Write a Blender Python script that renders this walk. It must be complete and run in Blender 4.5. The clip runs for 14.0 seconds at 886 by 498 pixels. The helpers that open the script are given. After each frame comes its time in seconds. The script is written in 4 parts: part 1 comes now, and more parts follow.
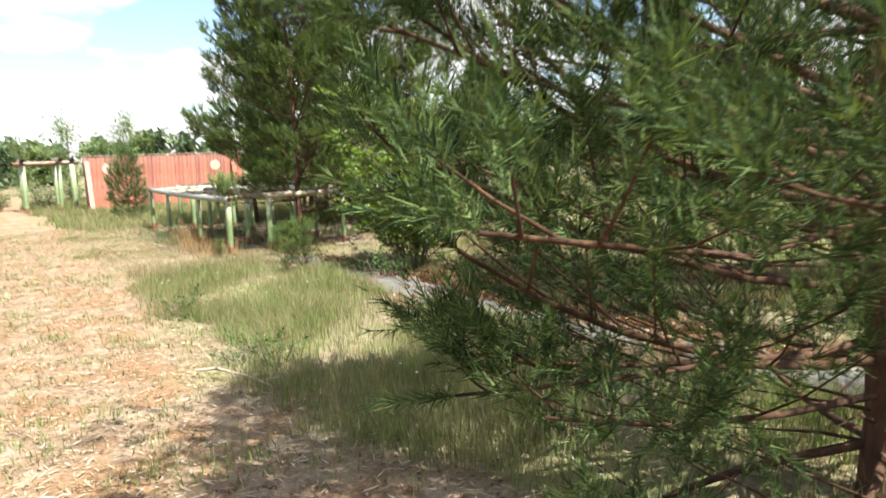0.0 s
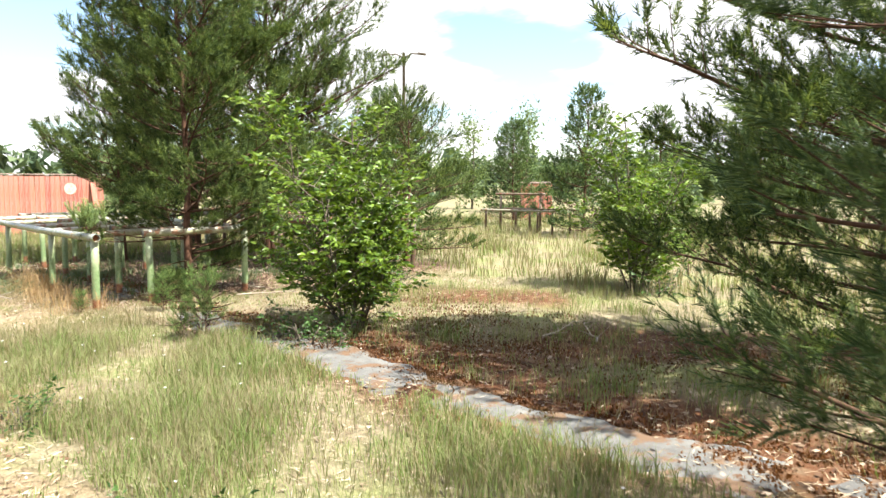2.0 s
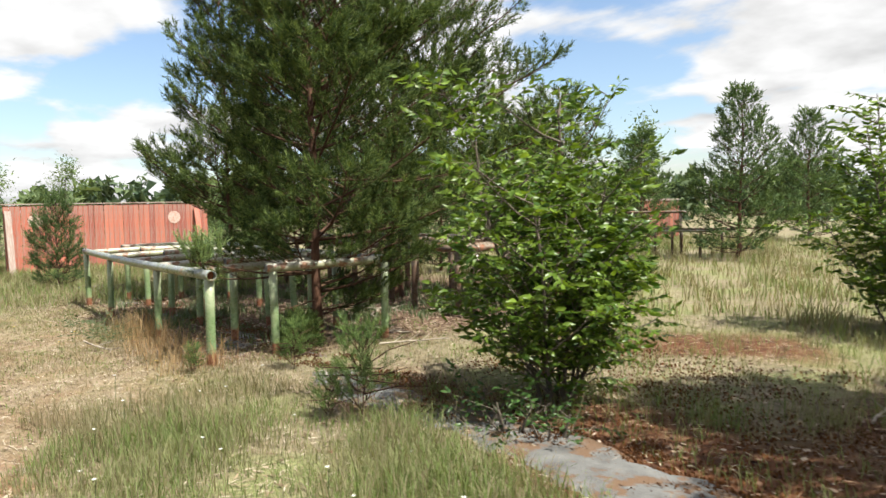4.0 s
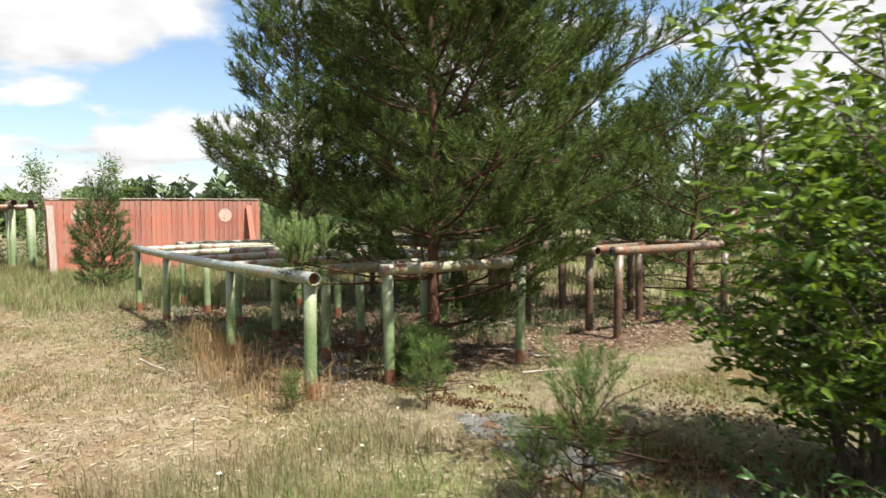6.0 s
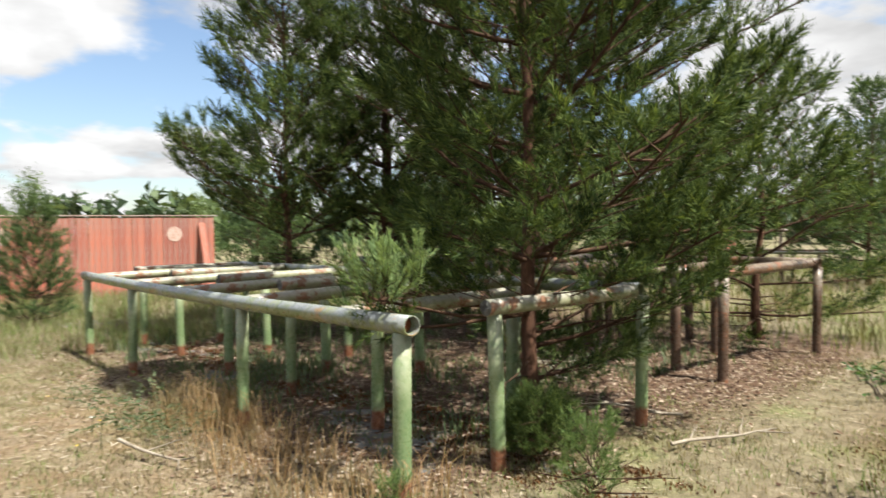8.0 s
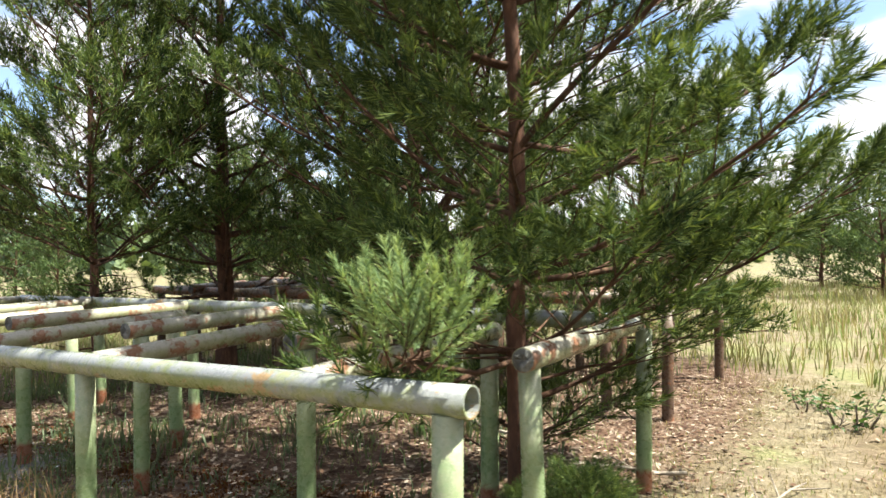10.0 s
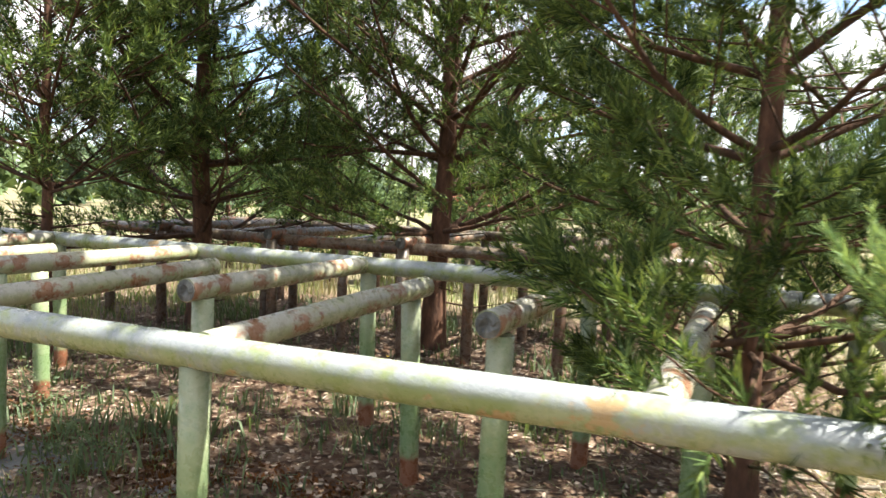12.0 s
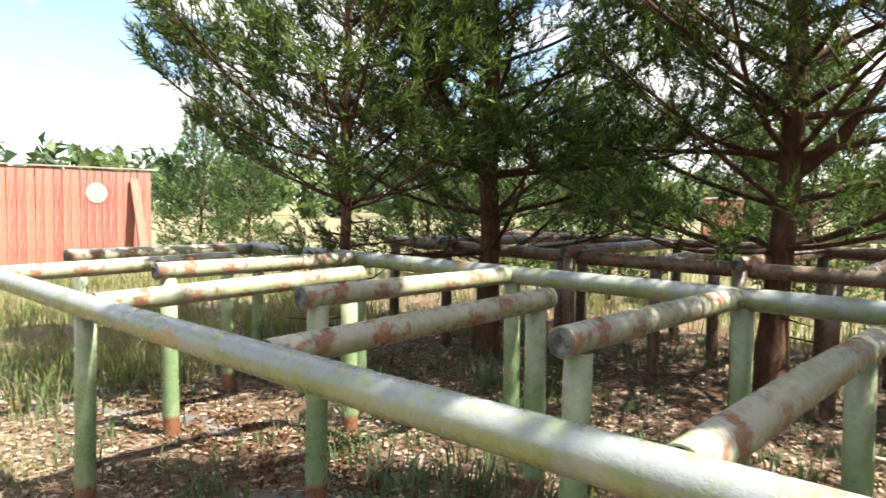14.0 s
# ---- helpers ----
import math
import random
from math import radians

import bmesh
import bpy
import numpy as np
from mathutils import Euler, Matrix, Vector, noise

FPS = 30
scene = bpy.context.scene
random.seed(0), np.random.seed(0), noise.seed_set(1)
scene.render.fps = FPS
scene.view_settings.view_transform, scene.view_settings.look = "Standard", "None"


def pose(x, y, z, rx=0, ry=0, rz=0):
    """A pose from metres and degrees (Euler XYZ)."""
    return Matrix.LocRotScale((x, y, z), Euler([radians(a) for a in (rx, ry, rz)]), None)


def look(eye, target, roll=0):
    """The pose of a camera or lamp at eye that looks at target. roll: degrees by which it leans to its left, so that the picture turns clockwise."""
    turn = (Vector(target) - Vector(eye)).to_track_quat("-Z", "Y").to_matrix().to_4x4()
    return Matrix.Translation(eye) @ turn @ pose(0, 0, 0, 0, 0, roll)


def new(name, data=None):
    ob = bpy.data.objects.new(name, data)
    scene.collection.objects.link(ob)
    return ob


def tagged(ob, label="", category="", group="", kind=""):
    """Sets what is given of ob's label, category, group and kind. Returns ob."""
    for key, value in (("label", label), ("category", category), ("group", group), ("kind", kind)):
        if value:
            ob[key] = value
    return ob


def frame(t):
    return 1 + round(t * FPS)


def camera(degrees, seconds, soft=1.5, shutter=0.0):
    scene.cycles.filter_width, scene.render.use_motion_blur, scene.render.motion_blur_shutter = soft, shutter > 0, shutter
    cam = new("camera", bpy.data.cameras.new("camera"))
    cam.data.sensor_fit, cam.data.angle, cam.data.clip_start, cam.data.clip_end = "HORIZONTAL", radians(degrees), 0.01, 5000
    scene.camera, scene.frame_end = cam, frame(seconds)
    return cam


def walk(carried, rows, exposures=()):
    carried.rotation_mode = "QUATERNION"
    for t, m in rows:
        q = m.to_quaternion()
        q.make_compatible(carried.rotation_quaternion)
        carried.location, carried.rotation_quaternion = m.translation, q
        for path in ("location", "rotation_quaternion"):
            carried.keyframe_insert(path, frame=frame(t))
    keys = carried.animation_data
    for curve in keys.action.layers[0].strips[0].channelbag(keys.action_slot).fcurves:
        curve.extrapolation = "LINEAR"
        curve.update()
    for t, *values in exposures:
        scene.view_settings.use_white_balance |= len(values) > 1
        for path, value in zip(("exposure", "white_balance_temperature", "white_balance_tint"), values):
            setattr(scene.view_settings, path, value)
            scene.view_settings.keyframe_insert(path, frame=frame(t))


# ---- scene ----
cam = camera(64.4, 14.0, soft=1.5, shutter=0.3)
PATH = [
    (1, (11.706, -3.663, 1.839), (10.087, -2.509, 1.62), -2.5),
    (1.5, (11.145, -3.54, 1.857), (9.669, -2.225, 1.556), -3.1),
    (2, (10.474, -3.304, 1.831), (9.038, -1.926, 1.639), 0.1),
    (2.5, (9.883, -3.147, 1.842), (8.504, -1.712, 1.647), -0.1),
    (3, (9.212, -2.944, 1.86), (7.699, -1.644, 1.71), 0.5),
    (3.5, (8.455, -2.771, 1.803), (6.911, -1.506, 1.678), -0.8),
    (3.7, (8.165, -2.709, 1.782), (6.594, -1.479, 1.653), -1.2),
    (5.8, (5.59, -2.4, 1.567), (3.953, -1.256, 1.462), -1.1),
    (6, (5.357, -2.398, 1.559), (3.711, -1.266, 1.457), -0.5),
    (6.5, (4.72, -2.356, 1.589), (2.992, -1.354, 1.499), -0.1),
    (7, (4.207, -2.398, 1.603), (2.56, -1.266, 1.525), -0.8),
    (7.5, (3.566, -2.327, 1.567), (1.894, -1.231, 1.513), -0.4),
    (8, (3.058, -2.334, 1.551), (1.527, -1.05, 1.495), -1.0),
    (8.2, (2.885, -2.296, 1.551), (1.457, -0.897, 1.468), -1.0),
    (10.3, (0.851, -1.981, 1.522), (-0.172, -0.263, 1.499), -0.3),
    (10.5, (0.649, -1.966, 1.516), (-0.341, -0.229, 1.446), 0.5),
    (11, (0.195, -1.886, 1.507), (-0.772, -0.139, 1.405), 1.2),
    (11.5, (-0.272, -1.788, 1.509), (-1.206, -0.023, 1.402), 1.7),
    (12, (-0.643, -1.691, 1.511), (-1.443, 0.136, 1.368), 2.3),
    (12.5, (-1.119, -1.463, 1.517), (-2.029, 0.313, 1.382), 2.5),
    (13, (-1.491, -1.391, 1.518), (-2.477, 0.344, 1.393), 0.2),
    (13.5, (-1.628, -1.295, 1.519), (-2.816, 0.308, 1.376), 1.4),
    (14, (-1.671, -1.245, 1.515), (-3.024, 0.221, 1.378), 1.0),
]
START = [
    (0.0, pose(12.97, -3.84, 1.79, 82.04, 1.99, 56.49)),
    (0.2, pose(12.72, -3.79, 1.79, 80.12, 2.25, 55.35)),
    (0.4, pose(12.47, -3.74, 1.79, 81.58, 3.14, 54.27)),
    (0.6, pose(12.21, -3.71, 1.80, 81.65, 4.09, 56.14)),
]
EXPOSURES = [(0.0, 1.85), (0.5, 2.25), (1.0, 2.4), (1.6, 2.45), (2.2, 1.85), (3.0, 1.38), (6.0, 1.35), (8.2, 1.32), (10.3, 2.05), (11.5, 2.3), (12.5, 2.38), (13.2, 2.35), (14.0, 2.15)]
walk(cam, START + [(t, look(e, g, r)) for t, e, g, r in PATH], EXPOSURES)

# ---- sky and sun ----
SUN_HEADING, SUN_HEIGHT = 74.0, 59.0  # degrees clockwise from +y, degrees up
sun_way = Vector((math.sin(radians(SUN_HEADING)) * math.cos(radians(SUN_HEIGHT)),
                  math.cos(radians(SUN_HEADING)) * math.cos(radians(SUN_HEIGHT)), math.sin(radians(SUN_HEIGHT))))
world = bpy.data.worlds.new("sky")
scene.world = world
world.use_nodes = True
wn, wl = world.node_tree.nodes, world.node_tree.links
sky = wn.new("ShaderNodeTexSky")
sky.sky_type, sky.sun_disc = "NISHITA", False
sky.sun_elevation, sky.sun_rotation = radians(SUN_HEIGHT), radians(SUN_HEADING)
sky.air_density, sky.dust_density, sky.ozone_density = 1.0, 1.0, 1.6


def wnode(kind, **values):
    n = wn.new(kind)
    for key, value in values.items():
        n.inputs[key].default_value = value
    return n


coords = wnode("ShaderNodeTexCoord")
split = wnode("ShaderNodeSeparateXYZ")
wl.new(coords.outputs["Generated"], split.inputs[0])
lift = wn.new("ShaderNodeMath")
lift.operation = "ADD"
lift.inputs[1].default_value = 0.22
wl.new(split.outputs["Z"], lift.inputs[0])
flat = []
for axis in "XY":
    d = wn.new("ShaderNodeMath")
    d.operation = "DIVIDE"
    wl.new(split.outputs[axis], d.inputs[0])
    wl.new(lift.outputs[0], d.inputs[1])
    flat.append(d)
plane = wnode("ShaderNodeCombineXYZ")
wl.new(flat[0].outputs[0], plane.inputs[0])
wl.new(flat[1].outputs[0], plane.inputs[1])
puffs = wnode("ShaderNodeTexNoise", Scale=1.15, Detail=8.0, Roughness=0.52, Distortion=0.15)
puffs.noise_dimensions = "3D"
wl.new(plane.outputs[0], puffs.inputs["Vector"])
cover = wn.new("ShaderNodeMapRange")
cover.interpolation_type = "SMOOTHSTEP"
cover.inputs["From Min"].default_value, cover.inputs["From Max"].default_value = 0.455, 0.53
wl.new(puffs.outputs["Fac"], cover.inputs["Value"])
bellies = wnode("ShaderNodeTexNoise", Scale=2.3, Detail=5.0)
wl.new(plane.outputs[0], bellies.inputs["Vector"])
shade = wn.new("ShaderNodeMapRange")
shade.inputs["From Min"].default_value, shade.inputs["From Max"].default_value = 0.35, 0.65
shade.inputs["To Min"].default_value, shade.inputs["To Max"].default_value = 3.6, 6.2
wl.new(bellies.outputs["Fac"], shade.inputs["Value"])
white = wnode("ShaderNodeCombineColor")
for k in range(3):
    wl.new(shade.outputs[0], white.inputs[k])
blend = wn.new("ShaderNodeMix")
blend.data_type = "RGBA"
wl.new(cover.outputs[0], blend.inputs["Factor"])
wl.new(sky.outputs[0], blend.inputs["A"])
wl.new(white.outputs[0], blend.inputs["B"])
wl.new(blend.outputs["Result"], wn["Background"].inputs["Color"])
wn["Background"].inputs["Strength"].default_value = 0.075

sun = new("sun", bpy.data.lights.new("sun", "SUN"))
sun.data.energy, sun.data.angle, sun.data.color = 5.0, radians(0.53), (0.98, 0.96, 0.87)
sun.matrix_world = look(sun_way * 40, (0, 0, 0))


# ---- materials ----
# One factor on every base colour, set to deepen shade against sunlit parts.
ALBEDO_SCALE = 0.76


class Nodes:
    """A node material with a Principled surface and short calls for its nodes."""

    def __init__(self, name, roughness=0.8):
        self.material = bpy.data.materials.new(name)
        self.material.use_nodes = True
        self.tree = self.material.node_tree
        self.surface = self.tree.nodes["Principled BSDF"]
        self.surface.inputs["Roughness"].default_value = roughness
        self.coords = self.tree.nodes.new("ShaderNodeTexCoord")

    def join(self, a, b):
        self.tree.links.new(a, b)

    def noise(self, scale, detail=4.0, rough=0.55, stretch=None, source="Object", distort=0.0):
        n = self.tree.nodes.new("ShaderNodeTexNoise")
        n.inputs["Scale"].default_value, n.inputs["Detail"].default_value = scale, detail
        n.inputs["Roughness"].default_value, n.inputs["Distortion"].default_value = rough, distort
        vector = self.coords.outputs[source]
        if stretch:
            m = self.tree.nodes.new("ShaderNodeMapping")
            m.inputs["Scale"].default_value = stretch
            self.join(vector, m.inputs["Vector"])
            vector = m.outputs[0]
        self.join(vector, n.inputs["Vector"])
        return n.outputs["Fac"]

    def ramp(self, value, *stops):
        n = self.tree.nodes.new("ShaderNodeValToRGB")
        e = n.color_ramp.elements
        while len(e) < len(stops):
            e.new(0.5)
        for item, (at, colour) in zip(e, stops):
            item.position = at
            item.color = (*colour, 1) if len(colour) == 3 else colour
        self.join(value, n.inputs[0])
        return n.outputs["Color"]

    def mix(self, factor, a, b, way="MIX"):
        n = self.tree.nodes.new("ShaderNodeMix")
        n.data_type, n.blend_type = "RGBA", way
        for socket, v in (("Factor", factor), ("A", a), ("B", b)):
            if isinstance(v, bpy.types.NodeSocket):
                self.join(v, n.inputs[socket])
            elif socket == "Factor":
                n.inputs[0].default_value = v
            else:
                n.inputs[6 if socket == "A" else 7].default_value = (*v, 1)
        return n.outputs["Result"]

    def math(self, way, a, b=0.0):
        n = self.tree.nodes.new("ShaderNodeMath")
        n.operation = way
        for k, v in enumerate((a, b)):
            if isinstance(v, bpy.types.NodeSocket):
                self.join(v, n.inputs[k])
            else:
                n.inputs[k].default_value = v
        return n.outputs[0]

    def step(self, value, low, high):
        n = self.tree.nodes.new("ShaderNodeMapRange")
        n.interpolation_type = "SMOOTHSTEP"
        n.inputs["From Min"].default_value, n.inputs["From Max"].default_value = low, high
        self.join(value, n.inputs["Value"])
        return n.outputs[0]

    def axis(self, k, source="Object"):
        n = self.tree.nodes.new("ShaderNodeSeparateXYZ")
        self.join(self.coords.outputs[source], n.inputs[0])
        return n.outputs[k]

    def island(self):
        n = self.tree.nodes.new("ShaderNodeNewGeometry")
        return n.outputs["Random Per Island"]

    def chance(self):
        return self.tree.nodes.new("ShaderNodeObjectInfo").outputs["Random"]

    def soil(self, name):
        n = self.tree.nodes.new("ShaderNodeAttribute")
        n.attribute_name = name
        return n.outputs["Fac"]

    def bump(self, height, strength=0.4, distance=0.02):
        n = self.tree.nodes.new("ShaderNodeBump")
        n.inputs["Strength"].default_value, n.inputs["Distance"].default_value = strength, distance
        self.join(height, n.inputs["Height"])
        self.join(n.outputs[0], self.surface.inputs["Normal"])

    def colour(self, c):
        """The base colour, scaled down evenly so that shade renders deeper against the sun."""
        c = self.mix(1.0, c, (ALBEDO_SCALE, ALBEDO_SCALE, ALBEDO_SCALE), "MULTIPLY")
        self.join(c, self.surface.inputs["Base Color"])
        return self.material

    def leafy(self, c, share=0.35, glow=(1.0, 1.0, 0.55), gloss=0.12):
        """Thin leaves: part of the light passes through them."""
        self.surface.inputs["Specular IOR Level"].default_value = gloss
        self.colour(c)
        t = self.tree.nodes.new("ShaderNodeBsdfTranslucent")
        self.join(self.mix(1.0, c, tuple(ALBEDO_SCALE * g for g in glow), "MULTIPLY"), t.inputs["Color"])
        m = self.tree.nodes.new("ShaderNodeMixShader")
        m.inputs[0].default_value = share
        self.join(self.surface.outputs[0], m.inputs[1])
        self.join(t.outputs[0], m.inputs[2])
        self.join(m.outputs[0], self.tree.nodes["Material Output"].inputs["Surface"])
        return self.material


def needle_material(name, dark, light, tip):
    m = Nodes(name, 0.5)
    c = m.ramp(m.noise(4.5, 3), (0.35, dark), (0.65, light))
    c = m.mix(m.step(m.island(), 0.5, 1.0), c, tip)
    return m.leafy(c, 0.3, (1.15, 1.1, 0.55), 0.08)


NEEDLES = needle_material("pine_needles", (0.022, 0.043, 0.017), (0.092, 0.142, 0.043), (0.225, 0.285, 0.083))
# darker copy of NEEDLES for the track pine, with its shade in the colour
SHADED_NEEDLES = needle_material("shaded_pine_needles", (0.022, 0.046, 0.02), (0.075, 0.12, 0.045), (0.165, 0.225, 0.08))
SPROUT = needle_material("young_pine_needles", (0.08, 0.14, 0.05), (0.15, 0.23, 0.075), (0.25, 0.33, 0.11))
YOUNG_GREEN = needle_material("young_tree_needles", (0.05, 0.09, 0.04), (0.11, 0.17, 0.065), (0.19, 0.26, 0.1))
# fresh shoots, brightened beyond their own green to stand in for sunlight
FRESH_SUNLIT = needle_material("fresh_sunlit_pine_needles", (0.17, 0.27, 0.13), (0.27, 0.38, 0.17), (0.45, 0.56, 0.22))
# greyer and paler than near needles: distance haze mixed into the colour
NEEDLES_FAR_HAZED = needle_material("far_hazed_pine_needles", (0.06, 0.095, 0.06), (0.1, 0.145, 0.08), (0.16, 0.21, 0.11))


def leaf_material(name, dark, light, gloss=0.35):
    m = Nodes(name, gloss)
    c = m.mix(m.island(), dark, light)
    c = m.mix(m.step(m.noise(1.7, 2), 0.5, 0.75), c, tuple(v * 0.75 for v in dark))
    return m.leafy(c, 0.38, (1.2, 1.15, 0.5), 0.28)


CHERRY = leaf_material("cherry_leaves", (0.05, 0.105, 0.016), (0.21, 0.31, 0.045))
LOW_LEAF = leaf_material("low_leaves", (0.045, 0.1, 0.03), (0.1, 0.19, 0.05))
# lightened for the haze of distance, which is part of this colour
FAR_HAZED_LEAF = leaf_material("far_hazed_leaves", (0.1, 0.15, 0.06), (0.21, 0.28, 0.12), 0.6)


def blade_material(name, a, b, dry, share):
    m = Nodes(name, 0.6)
    c = m.mix(m.island(), a, b)
    c = m.mix(m.step(m.noise(0.9, 3), 0.5 - share, 0.72 - share), c, dry)
    return m.leafy(c, 0.45, (1.1, 1.05, 0.6))


GRASS = blade_material("green_grass", (0.14, 0.205, 0.06), (0.28, 0.345, 0.13), (0.44, 0.4, 0.23), 0.0)
HAY = blade_material("dry_grass", (0.24, 0.195, 0.115), (0.42, 0.36, 0.23), (0.22, 0.225, 0.11), 0.04)
RUSSET = blade_material("russet_grass", (0.38, 0.23, 0.12), (0.58, 0.42, 0.24), (0.4, 0.29, 0.16), 0.0)
MOSS = blade_material("brown_moss", (0.07, 0.032, 0.018), (0.22, 0.09, 0.032), (0.12, 0.075, 0.035), 0.05)
HERB = leaf_material("grey_green_herb", (0.09, 0.13, 0.065), (0.17, 0.22, 0.11), 0.6)


def litter_material(name, a, b, c):
    m = Nodes(name, 0.85)
    m.surface.inputs["Specular IOR Level"].default_value = 0.15
    return m.colour(m.ramp(m.island(), (0.0, a), (0.55, b), (1.0, c)))


STRAW = litter_material("straw_litter", (0.14, 0.09, 0.055), (0.34, 0.26, 0.165), (0.54, 0.47, 0.36))
FLAKES = litter_material("bark_and_leaf_litter", (0.06, 0.03, 0.02), (0.155, 0.088, 0.052), (0.48, 0.38, 0.29))


def ground_material():
    m = Nodes("ground", 0.95)
    m.surface.inputs["Specular IOR Level"].default_value = 0.15
    fine, mid, wide = m.noise(38, 8, 0.7), m.noise(5.5, 6, 0.65), m.noise(0.8, 4)
    turf = m.ramp(mid, (0.25, (0.15, 0.12, 0.07)), (0.5, (0.26, 0.215, 0.135)), (0.75, (0.39, 0.33, 0.22)))
    turf = m.mix(m.step(wide, 0.45, 0.65), turf, m.ramp(fine, (0.3, (0.14, 0.15, 0.06)), (0.7, (0.33, 0.33, 0.15))))
    sand = m.ramp(mid, (0.25, (0.16, 0.09, 0.055)), (0.5, (0.33, 0.235, 0.155)), (0.75, (0.48, 0.4, 0.3)))
    sand = m.mix(m.step(m.noise(1.3, 6, 0.65), 0.46, 0.58), sand, m.ramp(fine, (0.3, (0.2, 0.11, 0.06)), (0.7, (0.4, 0.25, 0.14))))
    # red-brown moss, its lightest stop lowered to deepen the shade lying there
    moss = m.ramp(mid, (0.3, (0.05, 0.026, 0.018)), (0.52, (0.15, 0.065, 0.03)), (0.75, (0.22, 0.145, 0.09)))
    # litter brown under the pines, darkened further to put their shade into it
    under = m.ramp(m.noise(9, 7, 0.7), (0.3, (0.07, 0.04, 0.027)), (0.5, (0.15, 0.09, 0.057)), (0.7, (0.33, 0.25, 0.19)))
    c = m.mix(m.soil("sandy"), turf, sand)
    c = m.mix(m.soil("mossy"), c, moss)
    c = m.mix(m.soil("shaded_litter"), c, under)
    c = m.mix(0.55, c, m.ramp(fine, (0.25, (0.25, 0.25, 0.25)), (0.75, (1.4, 1.4, 1.4))), "MULTIPLY")
    m.bump(m.math("ADD", fine, m.math("MULTIPLY", mid, 2.0)), 0.7, 0.03)
    return m.colour(c)


GROUND = ground_material()


def concrete_material():
    m = Nodes("old_concrete", 0.9)
    fine, mid = m.noise(60, 6, 0.7), m.noise(4, 6, 0.65)
    c = m.ramp(mid, (0.3, (0.08, 0.077, 0.073)), (0.55, (0.155, 0.15, 0.142)), (0.8, (0.24, 0.235, 0.215)))
    c = m.mix(m.step(m.noise(3.5, 8, 0.72), 0.5, 0.57), c, (0.15, 0.085, 0.045))
    c = m.mix(0.4, c, m.ramp(fine, (0.3, (0.4, 0.4, 0.4)), (0.7, (1.3, 1.3, 1.3))), "MULTIPLY")
    m.bump(m.math("ADD", fine, mid), 0.6, 0.012)
    return m.colour(c)


CONCRETE = concrete_material()


def bark_material(name, low, high, flake):
    m = Nodes(name, 0.9)
    m.surface.inputs["Specular IOR Level"].default_value = 0.15
    n = m.noise(14, 6, 0.7, (1, 1, 0.3))
    c = m.ramp(n, (0.3, low), (0.55, high), (0.75, flake))
    m.bump(n, 0.9, 0.02)
    return m.colour(c)


BARK = bark_material("pine_bark", (0.045, 0.027, 0.02), (0.13, 0.066, 0.042), (0.27, 0.14, 0.085))
TWIG = bark_material("pine_twig_bark", (0.04, 0.024, 0.016), (0.1, 0.055, 0.034), (0.2, 0.115, 0.07))
GREY_BARK = bark_material("grey_bark", (0.06, 0.05, 0.04), (0.16, 0.13, 0.1), (0.28, 0.24, 0.2))
DEADWOOD = bark_material("bleached_wood", (0.25, 0.2, 0.15), (0.42, 0.36, 0.28), (0.58, 0.52, 0.43))


def paint_material(name, coats, weathered, rust, primer, rusty):
    """Old paint on steel pipe: two coats, weathered pale patches, paler upper sides, rust where it has flaked."""
    m = Nodes(name, 0.55)
    n1, n2, n3 = m.noise(5, 6, 0.65), m.noise(22, 6, 0.7), m.noise(70, 4, 0.7)
    c = m.mix(m.step(n1, 0.42, 0.6), *coats)
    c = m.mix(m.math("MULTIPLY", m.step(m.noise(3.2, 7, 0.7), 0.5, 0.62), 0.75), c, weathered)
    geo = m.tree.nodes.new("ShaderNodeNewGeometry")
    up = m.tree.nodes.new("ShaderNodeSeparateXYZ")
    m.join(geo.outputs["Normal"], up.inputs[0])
    # the pale tone is mixed in where the surface faces up, broken by noise
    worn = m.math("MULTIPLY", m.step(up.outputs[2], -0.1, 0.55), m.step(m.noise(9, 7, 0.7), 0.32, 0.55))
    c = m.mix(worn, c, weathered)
    c = m.mix(m.step(m.math("ADD", m.noise(7, 7, 0.68), m.math("MULTIPLY", m.noise(1.4, 3), 0.5)), rusty, rusty + 0.07), c, m.mix(n2, rust, tuple(v * 1.25 for v in rust)))
    if primer:
        foot = m.math("ADD", m.axis(2), m.math("MULTIPLY", n2, 0.09))
        c = m.mix(m.step(foot, 0.22, 0.17), c, m.mix(n2, primer, rust))
    m.join(m.step(n2, 0.3, 0.8), m.surface.inputs["Roughness"])
    m.surface.inputs["Roughness"].default_value = 0.6
    m.bump(m.math("ADD", n2, m.math("MULTIPLY", n3, 0.4)), 0.45, 0.006)
    return m.colour(c)


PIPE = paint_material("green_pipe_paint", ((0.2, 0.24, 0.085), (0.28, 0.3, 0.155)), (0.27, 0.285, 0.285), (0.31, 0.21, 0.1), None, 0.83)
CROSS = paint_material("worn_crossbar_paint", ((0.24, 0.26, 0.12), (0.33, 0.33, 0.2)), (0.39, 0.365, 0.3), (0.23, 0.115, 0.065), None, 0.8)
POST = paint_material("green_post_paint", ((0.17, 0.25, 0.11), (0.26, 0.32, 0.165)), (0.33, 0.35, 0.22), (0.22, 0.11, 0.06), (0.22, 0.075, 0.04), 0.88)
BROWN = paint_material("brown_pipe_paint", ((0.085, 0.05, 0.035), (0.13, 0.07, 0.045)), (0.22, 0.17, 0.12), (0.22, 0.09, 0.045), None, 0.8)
RUST = bark_material("bare_rust", (0.1, 0.035, 0.02), (0.26, 0.09, 0.04), (0.36, 0.16, 0.08))
